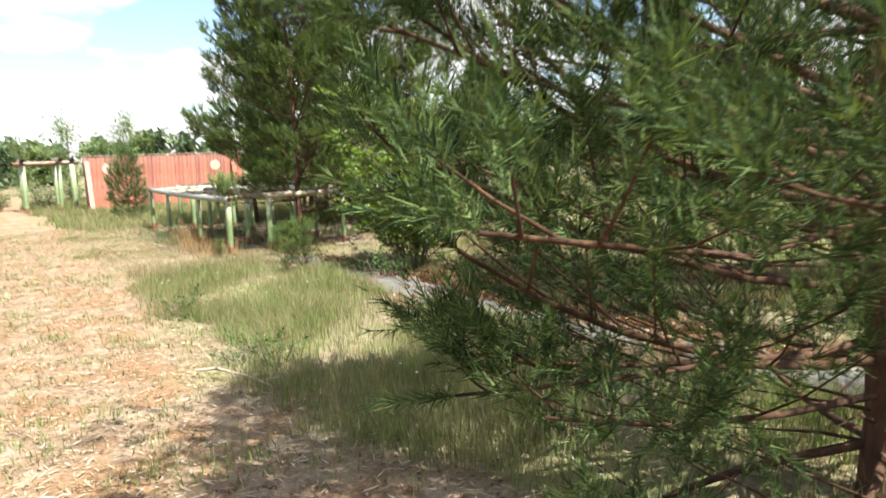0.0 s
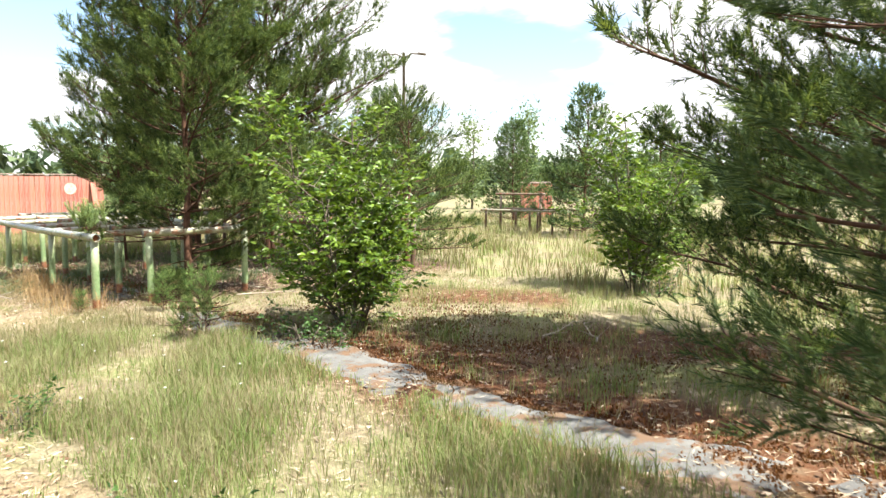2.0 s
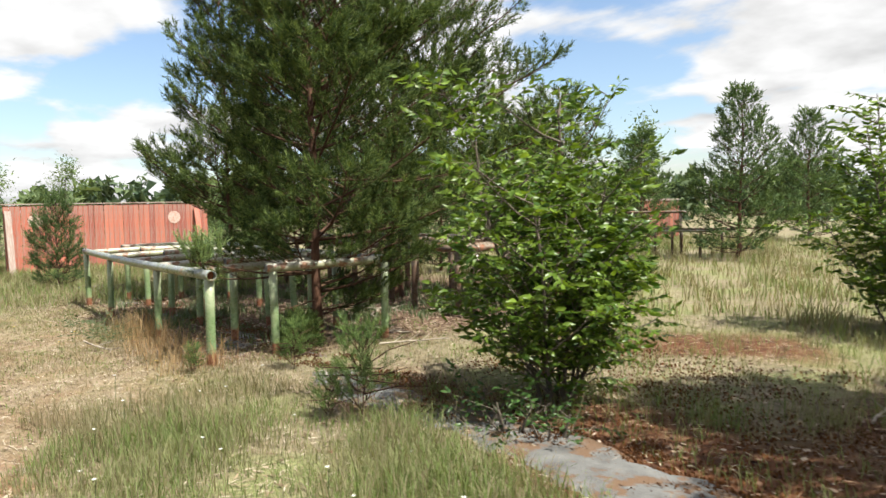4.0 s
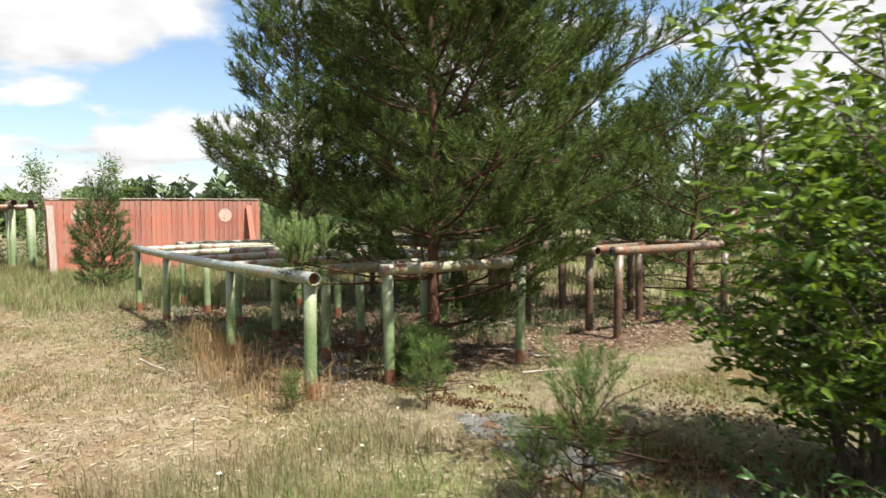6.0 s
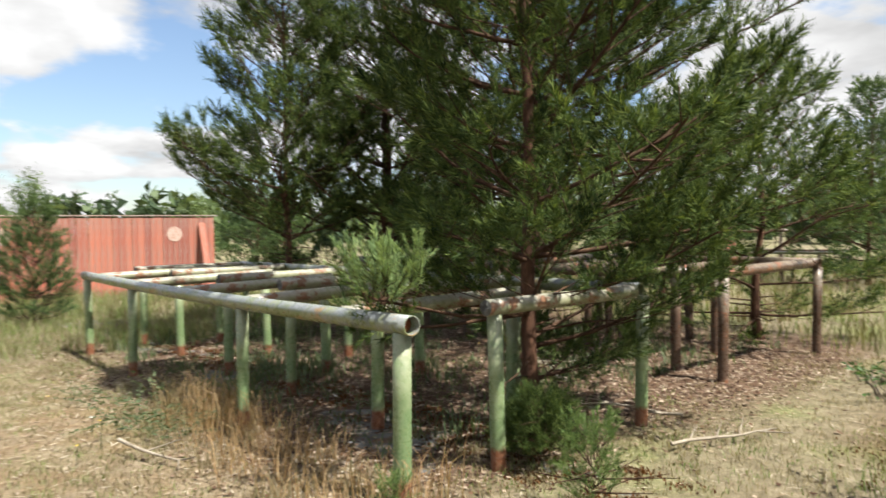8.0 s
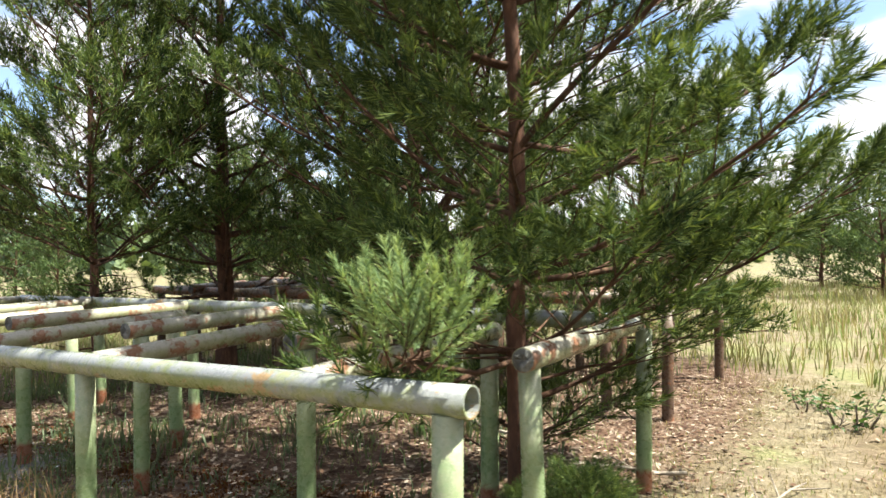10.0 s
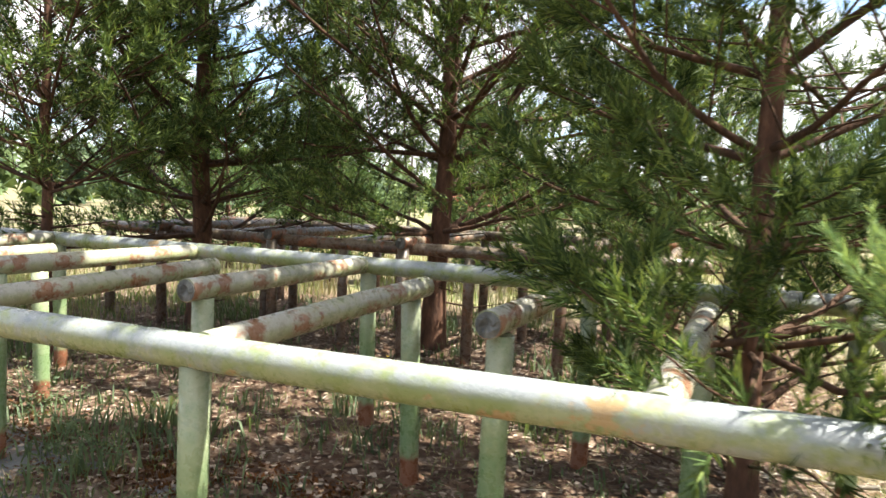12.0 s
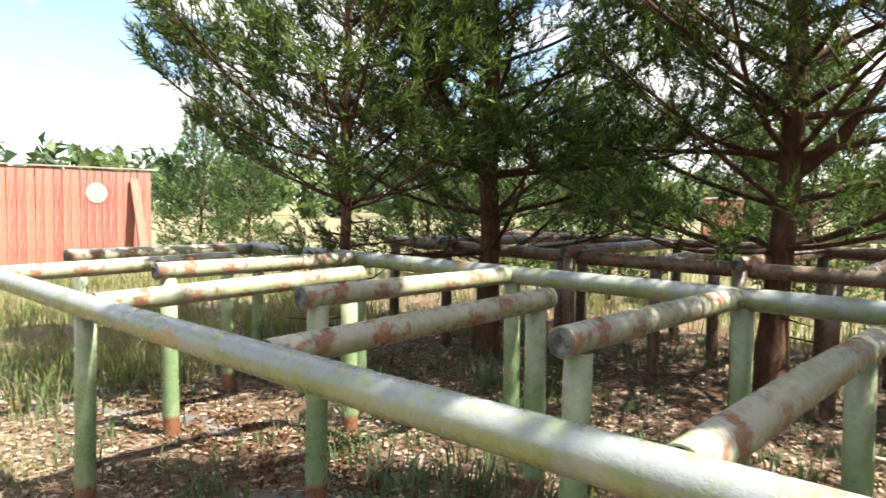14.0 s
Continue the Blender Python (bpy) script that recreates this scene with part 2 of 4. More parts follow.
CORE = bark_material("cracked_core", (0.035, 0.033, 0.03), (0.15, 0.15, 0.14), (0.32, 0.31, 0.29))


def board_material(name, reds, worn):
    m = Nodes(name, 0.8)
    grain = m.noise(6, 8, 0.7, (6, 6, 0.5))
    c = m.mix(m.chance(), *reds)
    c = m.mix(m.math("MULTIPLY", m.step(grain, 0.46, 0.62), 0.85), c, worn)
    c = m.mix(m.step(m.noise(1.3, 6, 0.7), 0.56, 0.72), c, m.mix(m.chance(), (0.2, 0.14, 0.12), worn))
    c = m.mix(0.35, c, m.ramp(m.noise(30, 5, 0.7, (3, 3, 0.3)), (0.3, (0.5, 0.5, 0.5)), (0.7, (1.25, 1.25, 1.25))), "MULTIPLY")
    m.bump(grain, 0.5, 0.006)
    return m.colour(c)


RED_BOARD = board_material("red_painted_board", ((0.3, 0.075, 0.05), (0.56, 0.17, 0.1)), (0.33, 0.22, 0.18))
GREY_BOARD = board_material("weathered_board", ((0.3, 0.2, 0.16), (0.4, 0.3, 0.25)), (0.42, 0.38, 0.34))
DARK_BOARD = board_material("dark_board", ((0.1, 0.05, 0.04), (0.15, 0.08, 0.05)), (0.2, 0.14, 0.1))


def plain(name, colour, dirt, rough=0.7):
    m = Nodes(name, rough)
    return m.colour(m.mix(m.step(m.noise(14, 6, 0.75), 0.42, 0.66), colour, dirt))


WHITE_PAINT = plain("chalky_white_paint", (0.58, 0.44, 0.37), (0.42, 0.2, 0.14))
PETAL_WHITE = plain("white_petals", (0.8, 0.8, 0.76), (0.7, 0.7, 0.6))
PETAL_YELLOW = plain("yellow_petals", (0.75, 0.55, 0.04), (0.6, 0.4, 0.03))


# ---- mesh helpers ----
def raw_mesh(name, verts, tris, material, smooth=False):
    verts, tris = np.asarray(verts, dtype=np.float32), np.asarray(tris, dtype=np.int32)
    me = bpy.data.meshes.new(name)
    me.vertices.add(len(verts))
    me.vertices.foreach_set("co", verts.ravel())
    me.loops.add(tris.size)
    me.loops.foreach_set("vertex_index", tris.ravel())
    me.polygons.add(len(tris))
    me.polygons.foreach_set("loop_start", np.arange(0, tris.size, 3, dtype=np.int32))
    me.polygons.foreach_set("loop_total", np.full(len(tris), 3, dtype=np.int32))
    if smooth:
        me.polygons.foreach_set("use_smooth", np.ones(len(tris), dtype=bool))
    me.update(calc_edges=True)
    me.materials.append(material)
    return me


class Heap:
    """Gathers many small meshes into one."""

    def __init__(self):
        self.v, self.t, self.n = [], [], 0

    def add(self, v, t):
        self.v.append(np.asarray(v, dtype=np.float32).reshape(-1, 3))
        self.t.append(np.asarray(t, dtype=np.int32).reshape(-1, 3) + self.n)
        self.n += len(self.v[-1])

    def mesh(self, name, material, smooth=False):
        return raw_mesh(name, np.concatenate(self.v), np.concatenate(self.t), material, smooth)


def under(ob, parent, label=""):
    ob.parent = parent
    if label:
        ob["label"] = label
    return ob


def part(name, bm, material, parent, label=""):
    me = bpy.data.meshes.new(name)
    bm.to_mesh(me)
    bm.free()
    me.materials.append(material)
    return under(new(name, me), parent, label)


def thing(name, label, category, group="", at=(0, 0, 0), turn=0.0):
    e = new(name)
    e.empty_display_size = 0.2
    e.matrix_world = pose(*at, 0, 0, turn)
    return tagged(e, label, category, group)


def unit(v):
    v = np.asarray(v, dtype=float)
    return v / (np.linalg.norm(v, axis=-1, keepdims=True) + 1e-9)


def tube(points, radii, sides=6, cap=True):
    """A tapered tube along a line of points."""
    p = np.asarray(points, dtype=float)
    way = unit(np.gradient(p, axis=0))
    ref = np.where(np.abs(way[:, 2:3]) > 0.9, [[1.0, 0, 0]], [[0, 0, 1.0]])
    a = unit(np.cross(way, ref))
    b = np.cross(way, a)
    ang = np.linspace(0, 2 * np.pi, sides, endpoint=False)
    ring = np.cos(ang)[None, :, None] * a[:, None] + np.sin(ang)[None, :, None] * b[:, None]
    v = (p[:, None] + ring * np.asarray(radii, dtype=float)[:, None, None]).reshape(-1, 3)
    t = []
    for i in range(len(p) - 1):
        for j in range(sides):
            q, r = i * sides + j, i * sides + (j + 1) % sides
            t += [(q, q + sides, r), (r, q + sides, r + sides)]
    if cap:
        for k in range(1, sides - 1):
            t.append((len(v) - sides, len(v) - sides + k, len(v) - sides + k + 1))
    return v, t


def spread(rng, template, at, way, size):
    """Copies of a small mesh (verts n x 3 along +z) set at places, pointing along ways."""
    k = len(at)
    z = unit(way)
    x = unit(np.cross(z, unit(rng.normal(size=(k, 3)))))
    y = np.cross(z, x)
    s = np.asarray(size).reshape(-1, 1, 1)
    tv = template[None] * s
    return at[:, None] + tv[..., 0:1] * x[:, None] + tv[..., 1:2] * y[:, None] + tv[..., 2:3] * z[:, None]


def shoot_template(rng, count, width, reach):
    """A pine shoot of unit length: needles as slim triangles standing off its axis."""
    s = rng.uniform(0.0, 1.0, count)
    ang = rng.uniform(0, 2 * np.pi, count)
    lean = rng.uniform(0.45, 1.1, count) * (1.15 - 0.55 * s)
    out = np.stack([np.cos(ang) * np.sin(lean), np.sin(ang) * np.sin(lean), np.cos(lean)], 1)
    root = np.stack([np.zeros(count), np.zeros(count), s], 1)
    side = unit(np.cross(out, rng.normal(size=(count, 3)))) * width
    tip = root + out * (reach * rng.uniform(0.75, 1.15, count))[:, None]
    return np.stack([root - side, root + side, tip], 1).reshape(-1, 3)


def ground_height(x, y):
    """The lie of the land: nearly level, a little higher where the walk begins."""
    s = np.clip((np.asarray(x) - 6.0) / 6.0, 0, 1)
    far = np.clip((np.hypot(np.asarray(x) - 2, y) - 25) / 60.0, 0, 1)
    return 0.2 * s * s * (3 - 2 * s) + 0.5 * far * np.sin(np.asarray(x) * 0.03 + 1) * np.cos(np.asarray(y) * 0.04)


# ---- ground ----
def bumpy(x, y):
    return (0.018 * np.sin(2.1 * x + 1.3 * np.sin(1.7 * y)) * np.sin(2.6 * y + 0.9 * np.sin(1.9 * x + 1))
            + 0.011 * np.sin(5.7 * x + 2 * np.sin(3.1 * y)) * np.sin(6.3 * y + 1.1 * np.sin(4.3 * x)))


def smooth_step(v, a, b):
    t = np.clip((v - a) / (b - a), 0, 1)
    return t * t * (3 - 2 * t)


def stops(*pieces):
    out = []
    for a, b, n in pieces:
        out += list(np.linspace(a, b, n, endpoint=False))
    return np.array(out + [pieces[-1][1]])


gx = stops((-900, -120, 8), (-120, -30, 24), (-30, -9, 42), (-9, 14, 170), (14, 30, 24), (30, 120, 16), (120, 900, 8))
gy = stops((-900, -60, 8), (-60, -8, 16), (-8, -4.5, 14), (-4.5, 9, 100), (9, 30, 42), (30, 120, 24), (120, 900, 8))
GX, GY = np.meshgrid(gx, gy, indexing="ij")
near = smooth_step(np.hypot(GX - 2, GY), 40, 14)
GZ = ground_height(GX, GY) + bumpy(GX, GY) * near
nx, ny = len(gx), len(gy)
ids = np.arange(nx * ny).reshape(nx, ny)
q = np.stack([ids[:-1, :-1], ids[1:, :-1], ids[1:, 1:], ids[:-1, 1:]], -1).reshape(-1, 4)
ground_mesh = raw_mesh("ground", np.stack([GX, GY, GZ], -1).reshape(-1, 3),
                       np.concatenate([q[:, [0, 1, 2]], q[:, [0, 2, 3]]]), GROUND, True)
wob = 0.35 * np.sin(0.9 * GX + 2 * np.sin(0.31 * GX)) + 0.2 * np.sin(3.1 * GX + GY)
sandy = smooth_step(GY + wob, -1.7, -2.4) * smooth_step(GY, -7.5, -6.0)
sandy = np.maximum(sandy, 0.55 * smooth_step(GX, 3.0, 0.5) * smooth_step(GY, 0.3, -0.6) * smooth_step(GX, -8, -5))
mossy = smooth_step(GY + 0.4 * wob, 0.05, 0.5) * smooth_step(GY + wob, 7.5, 5.0) * smooth_step(GX + wob, 1.0, 2.5) * smooth_step(GX, 17, 12)
mossy = mossy * smooth_step(np.sin(1.1 * GX + 1.5 * np.sin(0.8 * GY)) + np.sin(1.7 * GY + np.sin(1.3 * GX)) - 0.3 * (GY - 1.6), -1.1, 0.1)
shaded_litter = smooth_step(GY + 0.5 * wob, -0.5, 0.2) * smooth_step(GY + wob, 8.5, 6.5) * smooth_step(GX + wob, 0.7, -0.5) * smooth_step(GX + wob, -11, -8.5)
for title, values in (("sandy", sandy), ("mossy", mossy), ("shaded_litter", shaded_litter)):
    a = ground_mesh.attributes.new(title, "FLOAT", "POINT")
    a.data.foreach_set("value", np.ascontiguousarray(values, dtype=np.float32).ravel())
tagged(new("ground", ground_mesh), "dry grassy ground with sand, moss and litter", "ground", kind="structure")


def old_path():
    """A strip of old concrete along the obstacle course, broken at its edges."""
    xs = np.arange(-13, 15.01, 0.1)
    lo = 0.42 + 0.12 * np.sin(1.9 * xs) + 0.06 * np.sin(7.3 * xs + 1) + 0.03 * np.sin(17 * xs)
    hi = 1.22 + 0.1 * np.sin(1.3 * xs + 2) + 0.07 * np.sin(6.1 * xs) + 0.03 * np.sin(19 * xs + 2)
    rows = 7
    f = np.linspace(0, 1, rows)
    Y = lo[:, None] + (hi - lo)[:, None] * f[None]
    X = np.repeat(xs[:, None], rows, 1)
    Z = ground_height(X, Y) + 0.016 - 0.02 * smooth_step(X, 3.5, 1.0)
    Z[:, 0] -= 0.05
    Z[:, -1] -= 0.05
    n = len(xs)
    k = np.arange(n * rows).reshape(n, rows)
    f4 = np.stack([k[:-1, :-1], k[1:, :-1], k[1:, 1:], k[:-1, 1:]], -1).reshape(-1, 4)
    me = raw_mesh("pavement", np.stack([X, Y, Z], -1).reshape(-1, 3), np.concatenate([f4[:, [0, 1, 2]], f4[:, [0, 2, 3]]]), CONCRETE, True)
    tagged(new("pavement", me), "narrow strip of crumbling grey concrete path", "path", kind="structure")


old_path()


# ---- pine trees ----
def pine_meshes(seed, height, radius, clear, trunk_r, step=0.36, needles=40, width=0.011, fork=0.0, dense=1.0, bulk=1.0, reach=0.37, side=None, low=0.35, planes=(), extra=(), inner=0.14, green=None):
    """Trunk, limbs and needle crown of a young Scots pine, as three meshes."""
    rng = np.random.default_rng(seed)
    trunk, crown, branches = Heap(), Heap(), []
    zs = np.linspace(0, height, 14)
    bend = np.cumsum(rng.normal(0, 0.022, (14, 2)), axis=0)
    bend -= bend[0]
    line = np.concatenate([bend, zs[:, None]], 1)
    line[0, 2] = -0.12
    radii = trunk_r * (1 - 0.93 * (zs / height) ** 0.85)
    radii[0] *= 1.35
    trunk.add(*tube(line, radii, 10))
    at, ways, sizes = [], [], []

    def centre(z):
        return np.array([np.interp(z, zs, line[:, 0]), np.interp(z, zs, line[:, 1]), z])

    def limb(root, way, length, r, lift, bare=None):
        """One branch with its side twigs; its shoots go to the lists."""
        n = 7
        d = unit(way)
        for pa, pb, pc in planes if bare is None else ():
            toward = pa * d[0] + pb * d[1]
            if toward < -1e-3:
                length = min(length, max((pc + 0.2 - pa * root[0] - pb * root[1]) / toward, 0.3))
        limbs = Heap()
        branches.append(limbs)
        pts = [np.array(root)]
        for i in range(n - 1):
            d = unit(d + np.array([0, 0, lift / n]) + rng.normal(0, 0.07, 3))
            pts.append(pts[-1] + d * length / (n - 1))
        pts = np.array(pts)
        limbs.add(*tube(pts, np.linspace(r, 0.006, n), 5))
        s = max((inner if bare is None else bare) * length, 0.08)
        flip = 1
        while s < length:
            f = s / length * (n - 1)
            i = min(int(f), n - 2)
            p = pts[i] + (pts[i + 1] - pts[i]) * (f - i)
            axis = unit(pts[i + 1] - pts[i])
            out = unit(np.cross(axis, [0, 0, 1.0])) * flip
            flip = -flip
            w = unit(axis * rng.uniform(0.5, 0.9) + out * rng.uniform(0.5, 1.0) + np.array([0, 0, rng.uniform(-0.1, 0.45)]))
            l2 = np.clip((length - s) * rng.uniform(0.35, 0.75) + 0.2, 0.2, 0.85)
            q0, q1 = p, p + w * l2 + np.array([0, 0, 0.12 * l2])
            limbs.add(*tube([q0, (q0 + q1) / 2 - np.array([0, 0, 0.03 * l2]), q1], [0.007, 0.005, 0.003], 3, False))
            c = rng.uniform(0.25, 0.45) * l2
            while c < l2:
                at.append(q0 + (q1 - q0) * c / l2)
                ways.append(w * 0.8 + rng.normal(0, 0.4, 3) + np.array([0, 0, 0.5]))
                sizes.append(rng.uniform(0.15, 0.24) * bulk)
                c += rng.uniform(0.07, 0.12) / dense
            for k in range(4):
                at.append(q1 - w * rng.uniform(0, 0.08))
                ways.append(w + rng.normal(0, 0.4, 3) + np.array([0, 0, 0.6]))
                sizes.append(rng.uniform(0.17, 0.27) * bulk)
            s += rng.uniform(0.13, 0.21) / dense
        for k in range(3):
            at.append(pts[-1])
            ways.append(d + rng.normal(0, 0.3, 3) + np.array([0, 0, 0.3]))
            sizes.append(rng.uniform(0.2, 0.28) * bulk)

    z = clear
    while z < height * 0.97:
        u = z / height
        prof = (1 - u) ** 0.62 * (0.78 + 0.44 * min(u / 0.3, 1.0))
        n = int(rng.integers(4, 7))
        a0 = rng.uniform(0, 6.28)
        for k in range(n):
            a = a0 + 6.283 * k / n + rng.normal(0, 0.25)
            length = max(radius * prof * rng.uniform(0.68, 1.1), 0.22)
            if side is not None:
                length *= 1.0 + side[1] * math.cos(a - side[0])
            elev = radians(2 + 52 * u ** 1.1 + rng.normal(0, 8))
            way = (math.cos(a) * math.cos(elev), math.sin(a) * math.cos(elev), math.sin(elev))
            limb(centre(z + rng.uniform(-0.05, 0.05)), way, length, 0.13 * trunk_r * (1 - u) + 0.004 + 0.005 * length, low + 0.35 * u)
        z += step * rng.uniform(0.8, 1.2)
    bound = len(at)
    for z0, a, length, elev, bare in extra:
        limb(centre(z0), (math.cos(a) * math.cos(elev), math.sin(a) * math.cos(elev), math.sin(elev)), length, 0.02, 0.35, bare)
    free = len(at)
    if fork:
        a = fork
        root = centre(1.75)
        pts = [root, root + np.array([0.35 * math.cos(a), 0.35 * math.sin(a), 0.3]), root + np.array([0.75 * math.cos(a), 0.75 * math.sin(a), 0.95]),
               root + np.array([0.95 * math.cos(a), 0.95 * math.sin(a), 2.2])]
        limbs = Heap()
        branches.append(limbs)
        limbs.add(*tube(pts, [trunk_r * 0.62, trunk_r * 0.5, trunk_r * 0.4, 0.02], 8))
        for k in range(14):
            p = np.array(pts[2]) + (np.array(pts[3]) - np.array(pts[2])) * rng.uniform(0, 1)
            b = rng.uniform(0, 6.28)
            limb(p, (math.cos(b), math.sin(b), 0.5), rng.uniform(0.6, 1.2), 0.014, 0.4)
    # dead stubs low on the stem
    limbs = Heap()
    branches.append(limbs)
    for k in range(10):
        zz = rng.uniform(0.25, max(clear, 0.6))
        a = rng.uniform(0, 6.28)
        l = rng.uniform(0.25, 0.9)
        p = centre(zz)
        e = p + np.array([math.cos(a) * l, math.sin(a) * l, rng.uniform(-0.05, 0.25) * l])
        limbs.add(*tube([p, (p + e) / 2 + rng.normal(0, 0.03, 3), e], [0.011, 0.008, 0.003], 4))
    at.append(centre(height))
    ways.append(np.array([0, 0, 1.0]))
    sizes.append(0.35)
    at, ways, sizes = np.array(at), np.array(ways), np.array(sizes)
    # no needles below the litter
    keep = at[:, 2] > 0.08
    for pa, pb, pc in planes:
        held = at[:, 0] * pa + at[:, 1] * pb > pc
        held[bound:free] = True
        keep &= held
    at, ways, sizes = at[keep], ways[keep], sizes[keep]
    kinds = rng.integers(0, 5, len(at))
    tri = np.arange(needles * 3).reshape(-1, 3)
    for k in range(5):
        pick = kinds == k
        if not pick.any():
            continue
        v = spread(rng, shoot_template(rng, needles, width, reach), at[pick], ways[pick], sizes[pick])
        m = len(v)
        crown.add(v.reshape(-1, 3), (tri[None] + (np.arange(m) * needles * 3)[:, None, None]).reshape(-1, 3))
    if bulk > 1.05 or height < 2.5:
        whole = Heap()
        for b in branches:
            for v, t in zip(b.v, b.t):
                whole.add(v, t - t.min())
        branches = [whole]
    title = "branch" if len(branches) > 1 else "branching"
    return [("trunk", trunk.mesh("trunk", BARK, True)), ("crown", crown.mesh("crown", green or NEEDLES))] + [(title, b.mesh(title, TWIG, True)) for b in branches if b.v]


def pine_tree(meshes, label, x, y, turn=0.0, size=1.0, group="pines", name="pine_tree"):
    t = thing(name, label, "pine tree", group, (x, y, float(ground_height(x, y))), turn)
    t.scale = (size, size, size)
    for part_name, me in meshes:
        under(new(part_name, me), t)
    return t


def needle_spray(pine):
    """The fan of bottle-brush shoots that the pine holds over the end of the near beam; its sunlight is put into the
    colour.
    """
    rng = np.random.default_rng(91)
    wood, crown = Heap(), Heap()
    root, knot = np.array((0.05, -0.1, 0.92)), np.array((0.4, -1.66, 1.16))
    mid = (root + knot) / 2 + np.array((0, 0, -0.06))
    wood.add(*tube([root, mid, knot], [0.017, 0.012, 0.008], 6))
    at, ways, sizes = [], [], []
    for k in range(15):
        f = k / 14
        way = unit(np.array((-0.6 + 1.3 * f, -0.2 + rng.normal(0, 0.2), 0.95 - 0.55 * abs(f - 0.4) + rng.normal(0, 0.12))))
        base = knot + np.array((0.1 * (f - 0.5), rng.uniform(-0.08, 0.3), rng.uniform(-0.04, 0.05)))
        reach = rng.uniform(0.2, 0.36)
        wood.add(*tube([knot + (base - knot) * 0.2, base, base + way * reach], [0.006, 0.005, 0.003], 4, False))
        at.append(base + way * reach * 0.25)
        ways.append(way)
        sizes.append(reach)
        for j in range(4):
            w2 = unit(way + rng.normal(0, 0.45, 3) + np.array((0, 0, 0.15)))
            p = base + way * reach * rng.uniform(0.1, 0.6)
            wood.add(*tube([p, p + w2 * reach * 0.6], [0.004, 0.002], 4, False))
            at.append(p)
            ways.append(w2)
            sizes.append(reach * rng.uniform(0.6, 0.85))
    n = 190
    v = spread(rng, shoot_template(rng, n, 0.0085, 0.16), np.array(at), np.array(ways), np.array(sizes))
    crown.add(v.reshape(-1, 3), np.arange(len(v) * n * 3).reshape(-1, 3))
    limb = under(new("branch", wood.mesh("branch", TWIG, True)), pine)
    under(tagged(new("needle_spray", crown.mesh("needle_spray", FRESH_SUNLIT)), "spray of fresh needles, coloured bright as if sunlit"), limb)


PINES = [
    # x, y, height, radius, clear, trunk radius, fork, density, label, keep-out planes, single limbs, heavier side
    (-0.6, 1.58, 7.6, 2.35, 0.95, 0.068, 0.0, 1.45, "young Scots pine growing up through the green labyrinth",
     ((0, 1, -1.1), (1, 0, -1.2), (-1, 1, -1.95)), ((0.9, radians(-79), 1.45, -0.03, 0.7), (0.95, radians(20), 1.5, 0.2, 0.4), (0.65, radians(62), 1.5, 0.05, 0.25), (0.7, radians(105), 1.5, 0.05, 0.25),
      (0.5, radians(140), 0.85, 0.0, 0.15), (0.4, radians(80), 1.1, 0.0, 0.15), (0.35, radians(120), 0.9, 0.0, 0.15)), None),
    (-6.35, 2.6, 6.6, 1.85, 1.45, 0.06, 0.0, 1.5, "slender pine beside the far pipe of the labyrinth", (), (), None),
    (-6.1, 4.2, 7.6, 2.5, 1.0, 0.125, 0.0, 1.0, "tall pine with a thick reddish trunk beside the brown pipes", (), (), None),
    (-3.55, 4.75, 8.4, 3.3, 1.15, 0.12, 0.5, 1.25, "pine with a forked reddish trunk beside the brown pipes", (), (), (radians(50), 0.15)),
    (-1.5, 7.1, 3.5, 1.9, 0.3, 0.07, 0.0, 1.2, "bushy pine behind the brown pipe frame", (), (), None),
    (9.2, 4.0, 8.0, 2.9, 0.3, 0.1, 0.0, 1.4, "dark low-branched pine beside the mossy ground", (), (), (radians(224), 0.12)),
]
for i, (x, y, hgt, rad, clear, tr, fork, dense, label, planes, extra, side) in enumerate(PINES):
    fine = i == 0
    pine = pine_tree(pine_meshes(10 + i, hgt, rad, clear, tr, step=0.36, fork=fork, dense=dense, needles=42 if fine else 20, width=0.017 if fine else 0.026, bulk=1.04, low=-0.1 if clear < 0.5 else 0.35, side=side, planes=planes, extra=extra, inner=0.14 if fine else 0.2), label, x, y)
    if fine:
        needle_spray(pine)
pine_tree(pine_meshes(40, 5.6, 2.8, 0.3, 0.09, needles=40, width=0.0115, dense=1.15, bulk=1.04, reach=0.34, inner=0.25, green=SHADED_NEEDLES, side=(radians(-100), 0.1), planes=((0, 1, -2.72), (1, 0.78, -2.4)),
                      extra=((1.0, radians(-99), 2.25, 0.03, 0.4), (1.5, radians(-101), 2.45, 0.06, 0.4), (0.5, radians(-97), 1.9, 0.05, 0.35), (1.25, radians(-94), 2.4, 0.04, 0.4), (0.75, radians(-103), 1.95, 0.04, 0.4), (1.5, radians(-103), 2.65, 0.06, 0.72),
                             (0.7, radians(-107), 1.95, 0.03, 0.3), (1.15, radians(-108), 2.2, 0.04, 0.3), (1.6, radians(-106), 2.2, 0.06, 0.3))),
          "dense low-branched pine overhanging the sandy track", 11.6, -0.7)
YOUNG = pine_meshes(51, 1.95, 0.62, 0.1, 0.025, step=0.2, needles=26, width=0.018, dense=1.15, green=YOUNG_GREEN)
LOW_PINE = pine_meshes(53, 0.62, 0.42, 0.06, 0.016, step=0.1, needles=40, width=0.012, dense=1.5)
pine_tree(YOUNG, "small young pine beside the red board wall", -10.9, 0.05)
